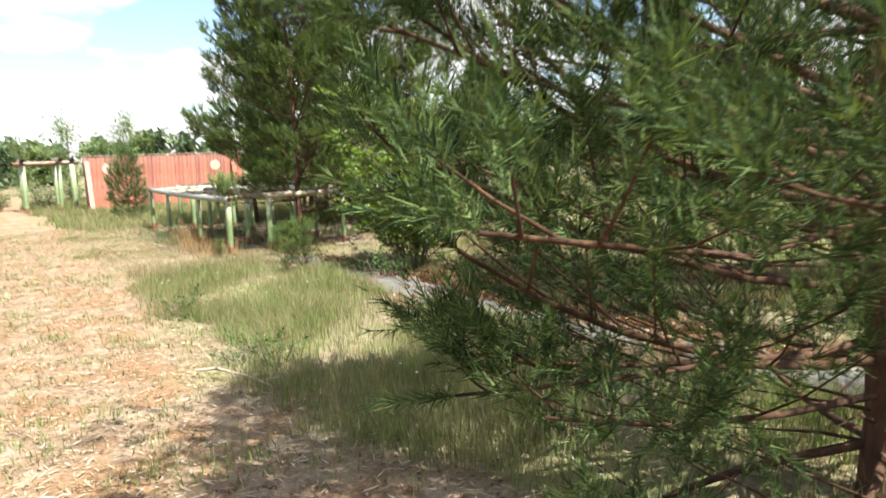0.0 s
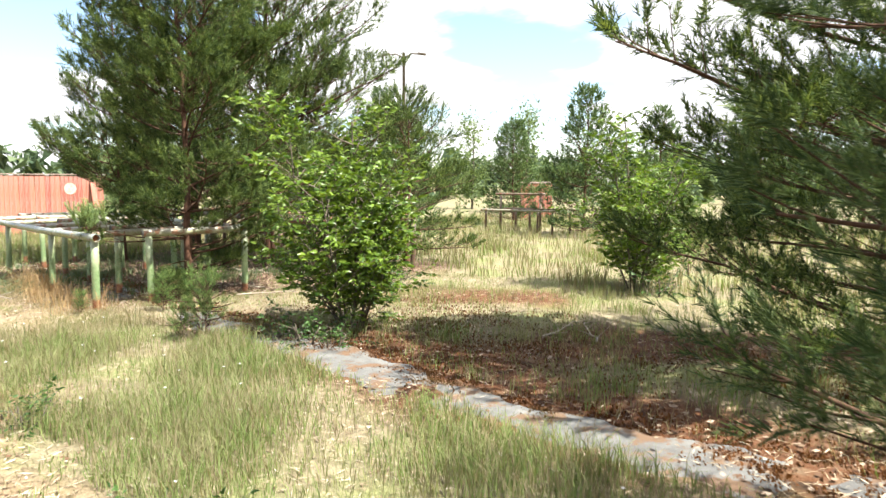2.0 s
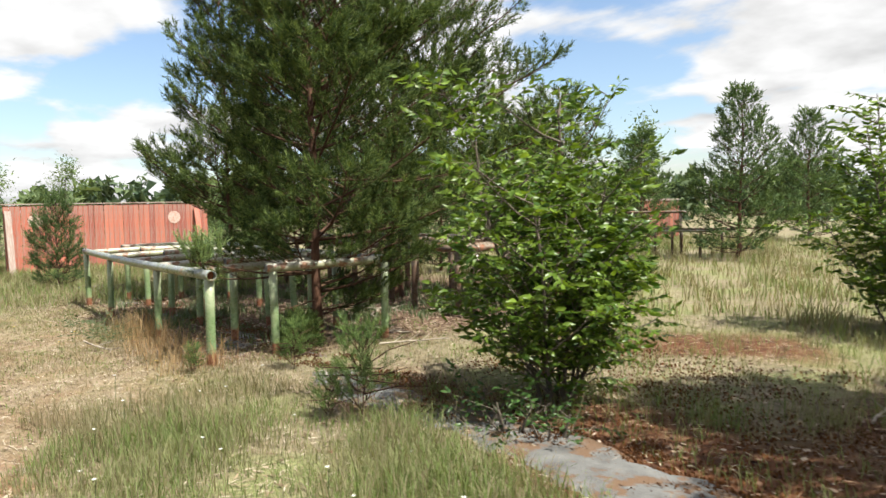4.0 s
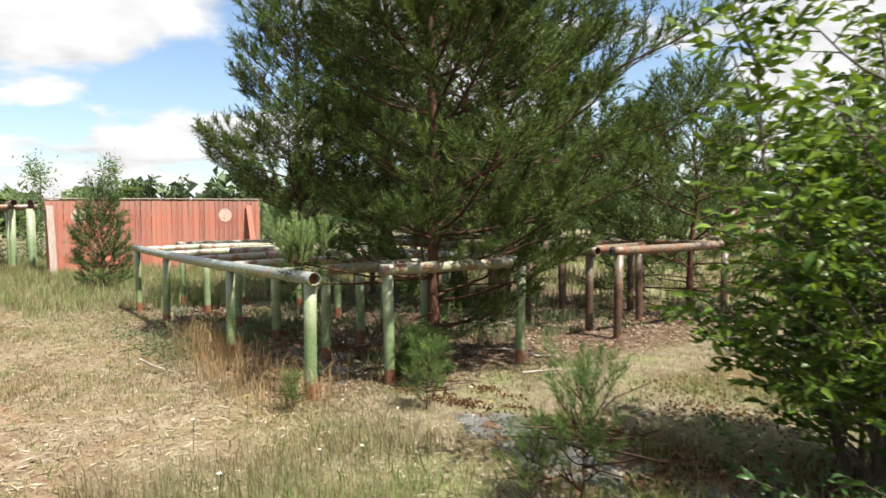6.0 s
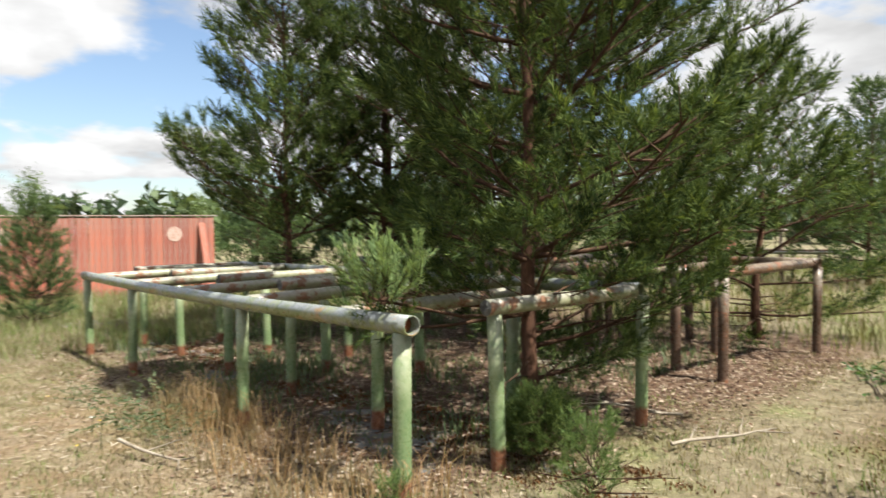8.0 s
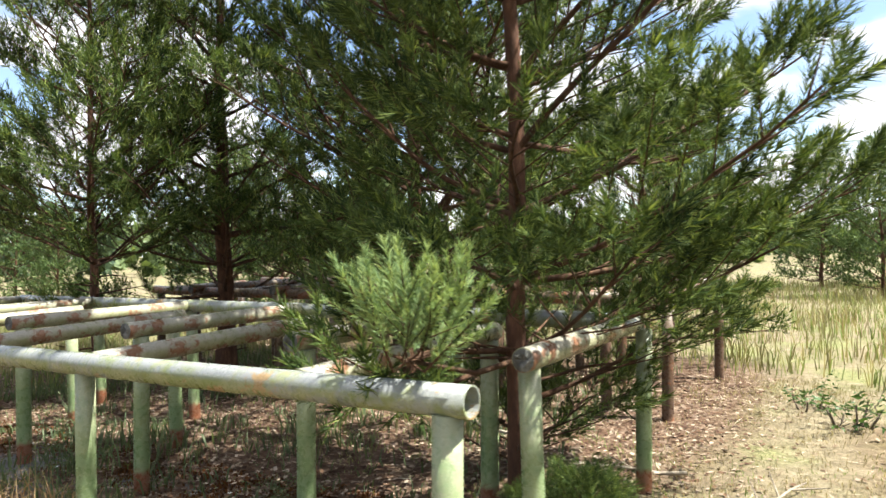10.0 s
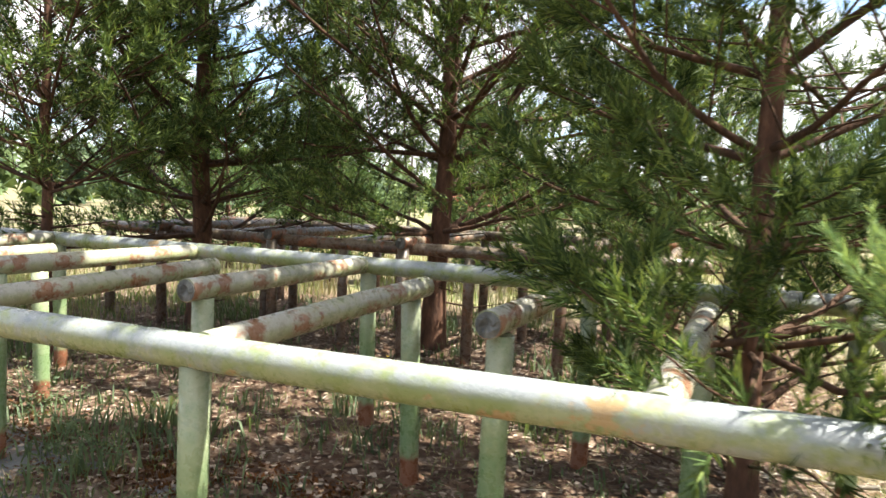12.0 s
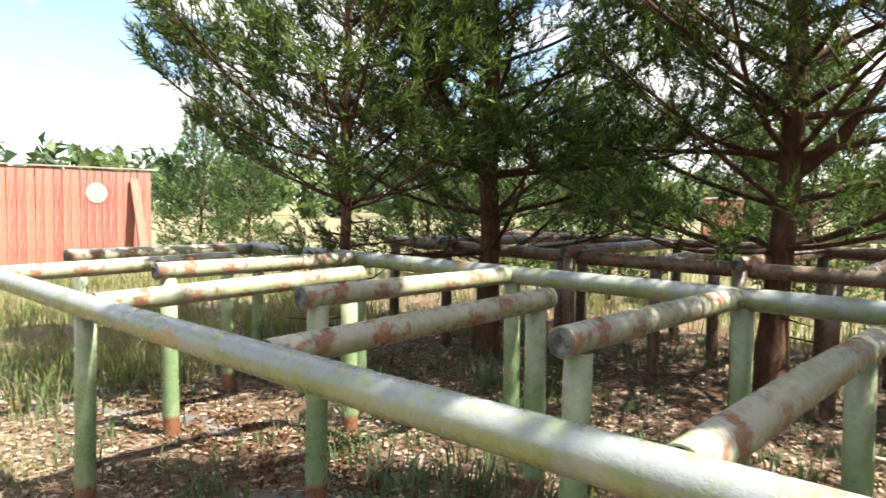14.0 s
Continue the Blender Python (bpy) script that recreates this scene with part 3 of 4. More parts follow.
for x, y, s, a in ((-0.05, 1.06, 0.52, 0), (-0.36, 1.15, 0.36, 70)):
    pine_tree(LOW_PINE, "low bushy pine sprout at the foot of the labyrinth", x, y, a, s, "pine sprouts", "pine_sprout")
SEEDLING = pine_meshes(52, 0.85, 0.2, 0.15, 0.011, step=0.2, needles=36, width=0.011, dense=0.6, low=1.6, green=SPROUT)
for x, y, s, a in ((2.75, 0.27, 0.72, 0), (2.6, 0.05, 0.4, 80), (0.75, 0.6, 0.5, 30), (4.0, 9.5, 1.2, 60), (0.2, -0.3, 0.3, 0)):
    pine_tree(SEEDLING, "pine seedling with pale upright shoots in the grass", x, y, a, s, "pine seedlings", "pine_seedling")

# pines across the field, coarser
MID = [pine_meshes(60 + k, 5.2, 1.9, 0.25, 0.08, step=0.4, needles=6, width=0.065, dense=0.9, bulk=1.3, reach=0.5, green=YOUNG_GREEN) for k in range(2)]
for x, y, k, s, a in ((-3.4, 16.6, 0, 0.9, 20), (1.1, 20.0, 1, 0.78, 140), (-0.6, 24.0, 0, 0.9, 250), (2.6, 25.5, 1, 0.95, 310), (5.5, 24, 0, 0.8, 200),
                      (-6.1, 26.5, 0, 0.95, 90), (-14.3, 6.6, 1, 0.5, 0), (-18.5, 7.8, 0, 0.7, 40), (-13.0, 10.5, 1, 0.8, 75),
                      # the pines at x -4.6 and -7.2 are added to screen bright ground
                      (-9.8, 9.0, 0, 0.75, 160), (-4.6, 9.6, 1, 0.7, 15), (-7.2, 8.6, 0, 0.6, 280), (-12.0, 15.0, 0, 1.0, 190), (-9.0, 19.5, 1, 0.8, 100), (10.8, 15, 0, 0.9, 33)):
    pine_tree(MID[k], "bushy pine in the dry field", x, y, a, s, "pines across the field")


# ---- leafy shrubs ----
def leaf_template(droop=0.25):
    v = [(0, 0, 0), (0.17, 0.03, 0.3), (0.0, -0.03, 0.35), (-0.17, 0.03, 0.3), (0.14, 0.0, 0.65), (0.0, -0.06, 0.7), (-0.14, 0.0, 0.65), (0, -0.1 - droop, 1.0)]
    t = [(0, 1, 2), (0, 2, 3), (1, 4, 2), (2, 4, 5), (2, 5, 3), (3, 5, 6), (4, 7, 5), (5, 7, 6)]
    return np.array(v, dtype=float), np.array(t)


def shrub_meshes(seed, height, radius, stems, leaf, leaves, gap=0.05, leader=True):
    rng = np.random.default_rng(seed)
    stems_made, crown = [], Heap()
    at, ways = [], []

    def twig(p, w, length, r, depth):
        n = 5
        d = unit(w)
        pts = [np.array(p)]
        for i in range(n - 1):
            d = unit(d + rng.normal(0, 0.1, 3) + np.array([0, 0, 0.1 if depth < 2 else -0.05]))
            pts.append(pts[-1] + d * length / (n - 1))
        pts = np.array(pts)
        if depth == 0:
            stems_made.append(Heap())
        stems_made[-1].add(*tube(pts, np.linspace(r, r * 0.35, n), 6 if depth == 0 else 4, False))
        if depth == 2:
            s, flip = 0.05, 1
            while s < length:
                f = s / length * (n - 1)
                i = min(int(f), n - 2)
                q = pts[i] + (pts[i + 1] - pts[i]) * (f - i)
                out = unit(np.cross(d, [0, 0, 1.0])) * flip
                flip = -flip
                at.append(q)
                ways.append(d * 0.6 + out * 0.8 + np.array([0, 0, rng.uniform(-0.5, 0.15)]) + rng.normal(0, 0.2, 3))
                s += gap * rng.uniform(0.7, 1.3)
            at.append(pts[-1])
            ways.append(d + np.array([0, 0, -0.2]))
            return
        s = (0.1 if depth == 0 else 0.12) * length
        while s < length:
            f = s / length * (n - 1)
            i = min(int(f), n - 2)
            q = pts[i] + (pts[i + 1] - pts[i]) * (f - i)
            a = rng.uniform(0, 6.283)
            w2 = unit(np.array([math.cos(a), math.sin(a), 0]) * rng.uniform(0.7, 1.1) + d * 0.55 + np.array([0, 0, rng.uniform(-0.1, 0.3)]))
            l2 = (radius * 0.62 * (1 - 0.45 * s / length) if depth == 0 else 0.42) * rng.uniform(0.6, 1.15)
            twig(q, w2, l2, r * 0.45, depth + 1)
            s += (0.17 if depth == 0 else 0.1) * rng.uniform(0.7, 1.3)

    for k in range(stems):
        a = 6.283 * k / stems + rng.normal(0, 0.3)
        lean = rng.uniform(0.12, 0.75)
        twig((0.12 * math.cos(a), 0.12 * math.sin(a), -0.05), (math.cos(a) * lean, math.sin(a) * lean, 1), height * rng.uniform(0.62, 0.85) * (1.15 if lean < 0.25 else 0.9), 0.018, 0)
    if leader:
        twig((0.05, 0, -0.05), (0.05, 0.05, 1), height * 0.97, 0.024, 0)
    # leaves on the low outer sprays
    at, ways = np.array(at), np.array(ways)
    keep = at[:, 2] > 0.06
    at, ways = at[keep], ways[keep]
    tv, tt = leaf_template()
    v = spread(rng, tv, at, ways, rng.uniform(0.75, 1.15, len(at)) * leaf)
    crown.add(v.reshape(-1, 3), (tt[None] + (np.arange(len(v)) * len(tv))[:, None, None]).reshape(-1, 3))
    return [("foliage", crown.mesh("foliage", leaves))] + [("stem", w.mesh("stem", GREY_BARK, True)) for w in stems_made]


def shrub(meshes, label, category, x, y, turn=0.0, size=1.0, group="", name="cherry_bush"):
    t = thing(name, label, category, group, (x, y, float(ground_height(x, y))), turn)
    t.scale = (size, size, size)
    for part_name, me in meshes:
        under(new(part_name, me), t)
    return t


BUSH = shrub_meshes(3, 2.7, 1.85, 8, 0.105, CHERRY, 0.033)
TALL_BUSH = shrub_meshes(14, 3.1, 1.3, 7, 0.12, CHERRY, 0.042)
shrub(BUSH, "large wild cherry bush with bright green drooping leaves", "bush", 3.5, 1.8, 0, 1.0, group="cherry bushes")
shrub(TALL_BUSH, "yellow-green wild cherry bush in the dry field", "bush", 4.25, 7.2, 130, 1.0, "cherry bushes")
LOW = shrub_meshes(5, 0.4, 0.3, 5, 0.075, LOW_LEAF, 0.045, False)
for x, y, s, a in ((3.75, 1.02, 1.0, 0), (4.1, 1.1, 0.8, 90), (3.45, 0.95, 0.9, 200), (4.6, -2.0, 0.75, 40), (4.35, -1.9, 0.55, 120), (7.2, -1.85, 0.7, 10), (4.75, 7.0, 1.2, 20), (0.9, 4.6, 0.9, 0), (0.55, 5.1, 0.7, 50), (7.0, -2.1, 0.55, 200)):
    shrub(LOW, "low leafy plant with pointed green leaves", "plant", x, y, a, s, "low leafy plants", "leafy_plant")


# ---- distant trees ----
def crown_cloud(rng, height, radius, bits, size, shape):
    """A loose crown of small leaf pieces with gaps and an uneven outline."""
    lumps = 9
    u = rng.uniform(0.15, 1.0, lumps)
    ang = rng.uniform(0, 6.28, lumps)
    spread_r = radius * ((1 - u) ** 0.6 if shape == "pine" else np.sqrt(np.clip(1 - (2 * u - 1.05) ** 2, 0.05, 1)) * 0.8)
    c = np.stack([np.cos(ang) * spread_r * 0.6, np.sin(ang) * spread_r * 0.6, u * height], 1)
    which = rng.integers(0, lumps, bits)
    p = c[which] + rng.normal(0, 1, (bits, 3)) * np.array([radius * 0.3, radius * 0.3, height * 0.09])
    p[:, 2] = np.clip(p[:, 2], 0.15, None)
    a, b = rng.normal(0, size, (bits, 3)), rng.normal(0, size, (bits, 3))
    return np.stack([p - a * 0.5, p + a, p + b], 1).reshape(-1, 3), np.arange(bits * 3).reshape(-1, 3)


def birch_meshes(seed, height):
    rng = np.random.default_rng(seed)
    wood, crown = Heap(), Heap()
    wood.add(*tube([(0, 0, -0.1), (0.1, 0, height * 0.5), (0.15, 0.1, height * 0.95)], [0.09, 0.06, 0.015], 7))
    for k in range(16):
        z = rng.uniform(0.25, 0.9) * height
        a = rng.uniform(0, 6.28)
        l = 0.9 * (1.1 - z / height) + 0.3
        e = (0.1 + math.cos(a) * l, math.sin(a) * l, z + l * 0.8)
        wood.add(*tube([(0.1, 0.05, z), e], [0.02, 0.006], 4, False))
    crown.add(*crown_cloud(rng, height, height * 0.26, 2600, 0.085, "leaf"))
    return [("trunk", wood.mesh("trunk", GREY_BARK, True)), ("foliage", crown.mesh("foliage", FAR_HAZED_LEAF))]


BIRCH = birch_meshes(8, 6.2)
for x, y, s, a in ((-15.7, 28.4, 0.9, 0), (-21.5, 30, 0.9, 60), (-40.1, 1.4, 0.72, 100), (-44.6, 5.6, 0.8, 10), (-36, -1.5, 0.5, 200), (-30, 10.5, 0.5, 70)):
    t = shrub(BIRCH, "slim pale-leaved young tree at the field's edge", "tree", x, y, a, s, "young trees at the field's edge", "birch_tree")
HEDGE = shrub_meshes(9, 1.3, 0.9, 5, 0.14, FAR_HAZED_LEAF, 0.1)
for x, y, s, a in ((-19.6, -1.7, 0.9, 0), (-20.2, -3.2, 0.8, 70), (-22, -0.3, 0.9, 20), (-24.5, -4.5, 1.1, 150)):
    shrub(HEDGE, "broad green bush behind the wooden frame", "bush", x, y, a, s, "bushes behind the frame", "broadleaf_bush")


def far_woods():
    rng = np.random.default_rng(77)
    pine_heap, leaf_heap = Heap(), Heap()
    for k in range(1000):
        a = rng.uniform(0, 6.283)
        d = rng.uniform(52, 120)
        x, y = 2 + math.cos(a) * d, 4 + math.sin(a) * d
        hgt = rng.uniform(2.8, 5.0) * (1.0 if d < 90 else 1.15)
        pine = rng.uniform() < 0.68
        v, t = crown_cloud(rng, hgt, hgt * rng.uniform(0.26, 0.38), 170, 0.36, "pine" if pine else "leaf")
        (pine_heap if pine else leaf_heap).add(v + np.array([x, y, ground_height(x, y)]), t)
    tagged(new("far_pines", pine_heap.mesh("far_pines", NEEDLES_FAR_HAZED)), "distant belt of dark green pine woods", "woods", kind="stuff")
    tagged(new("far_leaf_trees", leaf_heap.mesh("far_leaf_trees", FAR_HAZED_LEAF)), "distant paler broadleaf trees among the pines", "woods", kind="stuff")


far_woods()


# ---- green pipe labyrinth ----
def pipe_bm(length, radius, wall=0.006, sides=20, bow=0.0, sag=0.0):
    """A steel pipe along +x from the origin, open at both ends."""
    bm = bmesh.new()
    rings = []
    cuts = 12
    for i in range(cuts + 1):
        f = i / cuts
        off = bow * math.sin(math.pi * f)
        down = -sag * math.sin(math.pi * f)
        rings.append([bm.verts.new((length * f, off + radius * math.cos(6.2832 * j / sides), down + radius * math.sin(6.2832 * j / sides))) for j in range(sides)])
    for a, b in zip(rings, rings[1:]):
        for j in range(sides):
            f = bm.faces.new((a[j], a[(j + 1) % sides], b[(j + 1) % sides], b[j]))
            f.smooth = True
    for ring, x, inward in ((rings[0], 0.0, 0.18), (rings[-1], length, -0.18)):
        rim = [bm.verts.new((x, (radius - wall) * math.cos(6.2832 * j / sides), (radius - wall) * math.sin(6.2832 * j / sides))) for j in range(sides)]
        deep = [bm.verts.new((x + inward, v.co.y, v.co.z)) for v in rim]
        for j in range(sides):
            k = (j + 1) % sides
            bm.faces.new((ring[j], rim[j], rim[k], ring[k]))
            bm.faces.new((rim[j], deep[j], deep[k], rim[k]))
        bm.faces.new(deep)
    bmesh.ops.recalc_face_normals(bm, faces=bm.faces)
    return bm


def core_bm(radius, rng):
    """The cracked filling that shows in a pipe's end."""
    bm = bmesh.new()
    sides = 14
    rim = [bm.verts.new((0.0, radius * math.cos(6.2832 * j / sides), radius * math.sin(6.2832 * j / sides))) for j in range(sides)]
    mid = [bm.verts.new((-0.006 + rng.uniform(-0.008, 0.004), 0.55 * radius * math.cos(6.2832 * j / sides + 0.2), 0.55 * radius * math.sin(6.2832 * j / sides + 0.2))) for j in range(sides)]
    eye = bm.verts.new((0.006, 0, 0))
    back = [bm.verts.new((0.08, v.co.y, v.co.z)) for v in rim]
    for j in range(sides):
        k = (j + 1) % sides
        bm.faces.new((rim[j], mid[j], mid[k], rim[k]))
        bm.faces.new((mid[j], eye, mid[k]))
        bm.faces.new((rim[k], back[k], back[j], rim[j]))
    bm.faces.new(back)
    bmesh.ops.recalc_face_normals(bm, faces=bm.faces)
    return bm


def post_bm(height, radius, sides=18):
    """An upright pipe let into the ground, slightly uneven."""
    bm = bmesh.new()
    zs = [-0.15, 0.0, 0.12, 0.3, 0.6, height]
    rings = [[bm.verts.new((radius * (1.03 if z < 0.1 else 1) * math.cos(6.2832 * j / sides), radius * (1.03 if z < 0.1 else 1) * math.sin(6.2832 * j / sides), z)) for j in range(sides)] for z in zs]
    for a, b in zip(rings, rings[1:]):
        for j in range(sides):
            f = bm.faces.new((a[j], a[(j + 1) % sides], b[(j + 1) % sides], b[j]))
            f.smooth = True
    bm.faces.new(rings[-1])
    bmesh.ops.recalc_face_normals(bm, faces=bm.faces)
    return bm


def labyrinth(label, place, colours, near_posts, near_span, far_span, free_near, free_far, width, gap_n, gap_f, top, radius, filled):
    """Two long pipes on posts with cross pipes between them, fixed by turns to one side and free at the other."""
    rng = random.Random(5)
    beam_m, cross_m, post_m = colours
    lab = thing("pipe_labyrinth", label, "obstacle frame", "labyrinths", place)
    zn, zf = top - radius - 0.01, top - radius + 0.02  # the near pipe lies a little lower, and sags
    sag = 0.03

    def near_z(x):
        return zn - sag * math.sin(math.pi * (x - near_span[0]) / (near_span[1] - near_span[0]))

    def post(x, y, zc):
        p = part("post", post_bm(zc - radius + 0.012, radius * rng.uniform(0.84, 0.95)), post_m, lab)
        p.matrix_basis = pose(x, y, 0, rng.uniform(-1.2, 1.2), rng.uniform(-1.2, 1.2), rng.uniform(0, 360))

    for (x0, x1), y, z, s in ((near_span, 0.0, zn, sag), (far_span, width, zf, 0.0)):
        b = part("beam", pipe_bm(x1 - x0, radius, bow=rng.uniform(-0.015, 0.015), sag=s), beam_m, lab)
        b.matrix_basis = pose(x0, y, z)
        for end, turn in ((x0 + 0.012, 0), (x1 - 0.012, 180)):
            r = part("pipe_bore", core_bm(radius - 0.01, rng), RUST, b, "rusty inside of the open pipe end")
            r.matrix_basis = pose(end - x0 + (0.06 if turn == 0 else -0.06), 0, 0, 0, 0, turn)
    for x in near_posts:
        post(x, 0.0, near_z(x))
    for x in free_near:  # fixed to the far pipe, free towards the near one
        c = part("crossbar", pipe_bm(width - radius - gap_n, radius * 0.95, bow=rng.uniform(-0.012, 0.012)), cross_m, lab)
        c.matrix_basis = pose(x, gap_n, zf + rng.uniform(-0.008, 0.004), 0, 0, 90 + rng.uniform(-0.7, 0.7))
        if filled:
            k = part("end_core", core_bm(radius * 0.95 - 0.004, rng), CORE, c, "cracked grey filling of the pipe end")
            k.matrix_basis = pose(-0.004, 0, 0)
        post(x, gap_n + 0.09, zf)
        post(x + 0.02, width, zf)
    for x in free_far:  # fixed to the near pipe
        rise = math.degrees(math.asin((zf - 0.012 - near_z(x)) / gap_f))
        c = part("crossbar", pipe_bm(gap_f - radius, radius * 0.95, bow=rng.uniform(-0.012, 0.012)), cross_m, lab)
        c.matrix_basis = pose(x, radius - 0.006, near_z(x), 0, 0, 90 + rng.uniform(-0.7, 0.7)) @ pose(0, 0, 0, 0, -rise, 0)
        if filled:
            k = part("end_core", core_bm(radius * 0.95 - 0.004, rng), CORE, c, "cracked grey filling of the pipe end")
            k.matrix_basis = pose(gap_f - radius + 0.004, 0, 0, 0, 0, 180)
        post(x, gap_f - 0.08, zf - 0.014)
    return lab


labyrinth("green-painted steel pipe labyrinth frame with zigzag crossbars", (0, 0, 0), (PIPE, CROSS, POST),
          (-0.12, -2.23, -5.1, -6.93), (-7.1, 0.0), (-7.36, -0.12), (-0.15, -1.5, -2.93, -4.36, -5.84, -7.3), (-0.82, -2.23, -3.65, -5.08, -6.55),
          2.32, 0.7, 1.68, 1.092, 0.057, True)
labyrinth("rusty brown steel pipe labyrinth frame under the pines", (0, 4.3, 0), (BROWN, BROWN, BROWN),
          (-7.55, -5.3, -4.35, -3.0, -1.05), (-7.65, -0.9), (-7.6, -0.4), (-0.46, -2.1, -3.6, -5.1, -6.6), (-1.3, -2.85, -4.35, -5.85, -7.3),
          2.0, -0.22, 1.35, 1.12, 0.06, True)


# ---- board wall with painted discs ----
def plank_bm(w, h, d, rng, rough_top=0.02):
    bm = bmesh.new()
    t = [rng.uniform(-rough_top, rough_top) for k in range(2)]
    pts = [(-w / 2, -d / 2, 0), (w / 2, -d / 2, 0), (w / 2, d / 2, 0), (-w / 2, d / 2, 0),
           (-w / 2, -d / 2, h + t[0]), (w / 2, -d / 2, h + t[1]), (w / 2, d / 2, h + t[1]), (-w / 2, d / 2, h + t[0])]
    v = [bm.verts.new(p) for p in pts]
    for f in ((0, 1, 5, 4), (1, 2, 6, 5), (2, 3, 7, 6), (3, 0, 4, 7), (4, 5, 6, 7), (3, 2, 1, 0)):
        bm.faces.new([v[i] for i in f])
    bmesh.ops.bevel(bm, geom=bm.edges[:], offset=0.004, segments=1, affect="EDGES")
    return bm


def board_wall(label, x, y0, y1, height, discs, turn=0.0, braces=True):
    """Upright boards nailed to rails; the boards face +x."""
    rng = random.Random(12)
    wall = thing("board_wall", label, "wall", "red board walls", (x, (y0 + y1) / 2, float(ground_height(x, y0))), turn)
    half = (y1 - y0) / 2
    y = -half
    while y < half - 0.05:
        w = min(rng.uniform(0.12, 0.17), half - y)
        b = part("board", plank_bm(w - 0.006, height + 0.05, 0.028, rng), RED_BOARD, wall)
        b.matrix_basis = pose(rng.uniform(-0.004, 0.004), y + w / 2, -0.05, 0, rng.uniform(-0.2, 0.2), 90)
        y += w
    for z in (0.35, 1.75):
        r = part("rail", plank_bm(0.1, half * 2 - 0.05, 0.06, rng), GREY_BOARD, wall, "grey wooden rail behind the boards")
        r.matrix_basis = pose(-0.046, half - 0.025, z, 90, 0, 0) @ pose(0, 0, 0, 0, 0, 90)
    cap = part("cap_board", plank_bm(0.09, half * 2 + 0.08, 0.03, rng), GREY_BOARD, wall, "weathered board along the top edge")
    cap.matrix_basis = pose(0.0, half + 0.04, height + 0.04, 90, 0, 0)
    for z in (-half + 0.06, 0.0, half - 0.06):
        p = part("post", plank_bm(0.11, height, 0.11, rng), DARK_BOARD, wall, "dark square wooden post")
        p.matrix_basis = pose(-0.135, z, -0.1)
    if braces:
        for z, lean in ((-half + 0.1, 17), (half - 0.42, 17)):
            p = part("brace", plank_bm(0.17, height * 1.02, 0.05, rng), GREY_BOARD if z < 0 else RED_BOARD, wall, "leaning plank brace")
            p.matrix_basis = pose(0.66, z, -0.1, 0, -lean, 0) @ pose(0, 0, 0, 0, 0, 90)
    for yy, zz in discs:
        bm = bmesh.new()
        bmesh.ops.create_cone(bm, cap_ends=True, segments=32, radius1=0.2, radius2=0.2, depth=0.006)
        d = part("target_disc", bm, WHITE_PAINT, wall, "faded white painted target disc")
        d.matrix_basis = pose(0.023, yy - (y0 + y1) / 2, zz, 0, 90, 0)
    return wall


board_wall("weathered red plank wall with two faded white discs", -16, -0.5, 5.4, 2.0, ((0.3, 1.55), (4.27, 1.55)))
board_wall("distant red plank wall half hidden by pines", -11.4, 23.3, 24.9, 1.7, (), -35, False)


# ---- wooden frames ----
def rail_frame(label, at, turn, posts, rails, group, thick=0.06):
    rng = random.Random(3)
    fr = thing("rail_frame", label, "wooden frame", group, at, turn)
    for x, y, hgt, m in posts:
        p = part("post", post_bm(hgt, thick, 12), m, fr)
        p.matrix_basis = pose(x, y, 0, rng.uniform(-1, 1), rng.uniform(-1, 1), 0)
    for x0, y0, x1, y1, z, m in rails:
        l = math.hypot(x1 - x0, y1 - y0)
        b = part("rail", pipe_bm(l, thick, sides=12), m, fr)
        b.matrix_basis = pose(x0, y0, z, 0, 0, math.degrees(math.atan2(y1 - y0, x1 - x0)))
    return fr


rail_frame("tall green-posted frame with dark top rails beside the red wall", (-18, -1.6, 0), 0,
           [(0, -0.75, 1.78, POST), (0, 0.45, 1.78, POST), (0, 0.95, 1.78, POST), (-1.6, -0.75, 1.78, POST), (-1.6, 0.45, 1.78, POST), (0.9, 0.85, 1.78, POST)],
           [(0, -1.0, 0, 1.1, 1.83, BROWN), (-1.6, -1.0, -1.6, 1.1, 1.83, BROWN), (-1.9, 0.45, 1.1, 0.45, 1.94, BROWN), (-1.9, -0.75, 0.3, -0.75, 1.94, BROWN), (0, 0.95, 0.95, 0.85, 1.94, BROWN)], "frames", 0.085)
rail_frame("low brown rail on thin posts in the field", (-5.6, 15.8, 0), 14,
           [(-1.3, 0, 0.76, BROWN), (-0.1, 0, 0.76, BROWN), (0.45, 0, 0.76, BROWN), (0.65, 0.2, 0.76, BROWN), (1.3, 0, 0.76, BROWN), (1.9, 0.1, 0.76, BROWN)],
           [(-1.5, 0, 1.9, 0, 0.8, CROSS), (-1.4, 1.6, 1.9, 1.6, 0.8, BROWN)], "frames", 0.04)
rail_frame("dark brown gate frame beyond the low rail", (-6.6, 17.2, 0), 14,
           [(-0.9, 0, 1.3, BROWN), (0.75, 0, 1.3, BROWN)],
           [(-1.1, 0, 0.95, 0, 1.35, BROWN)], "frames", 0.045)


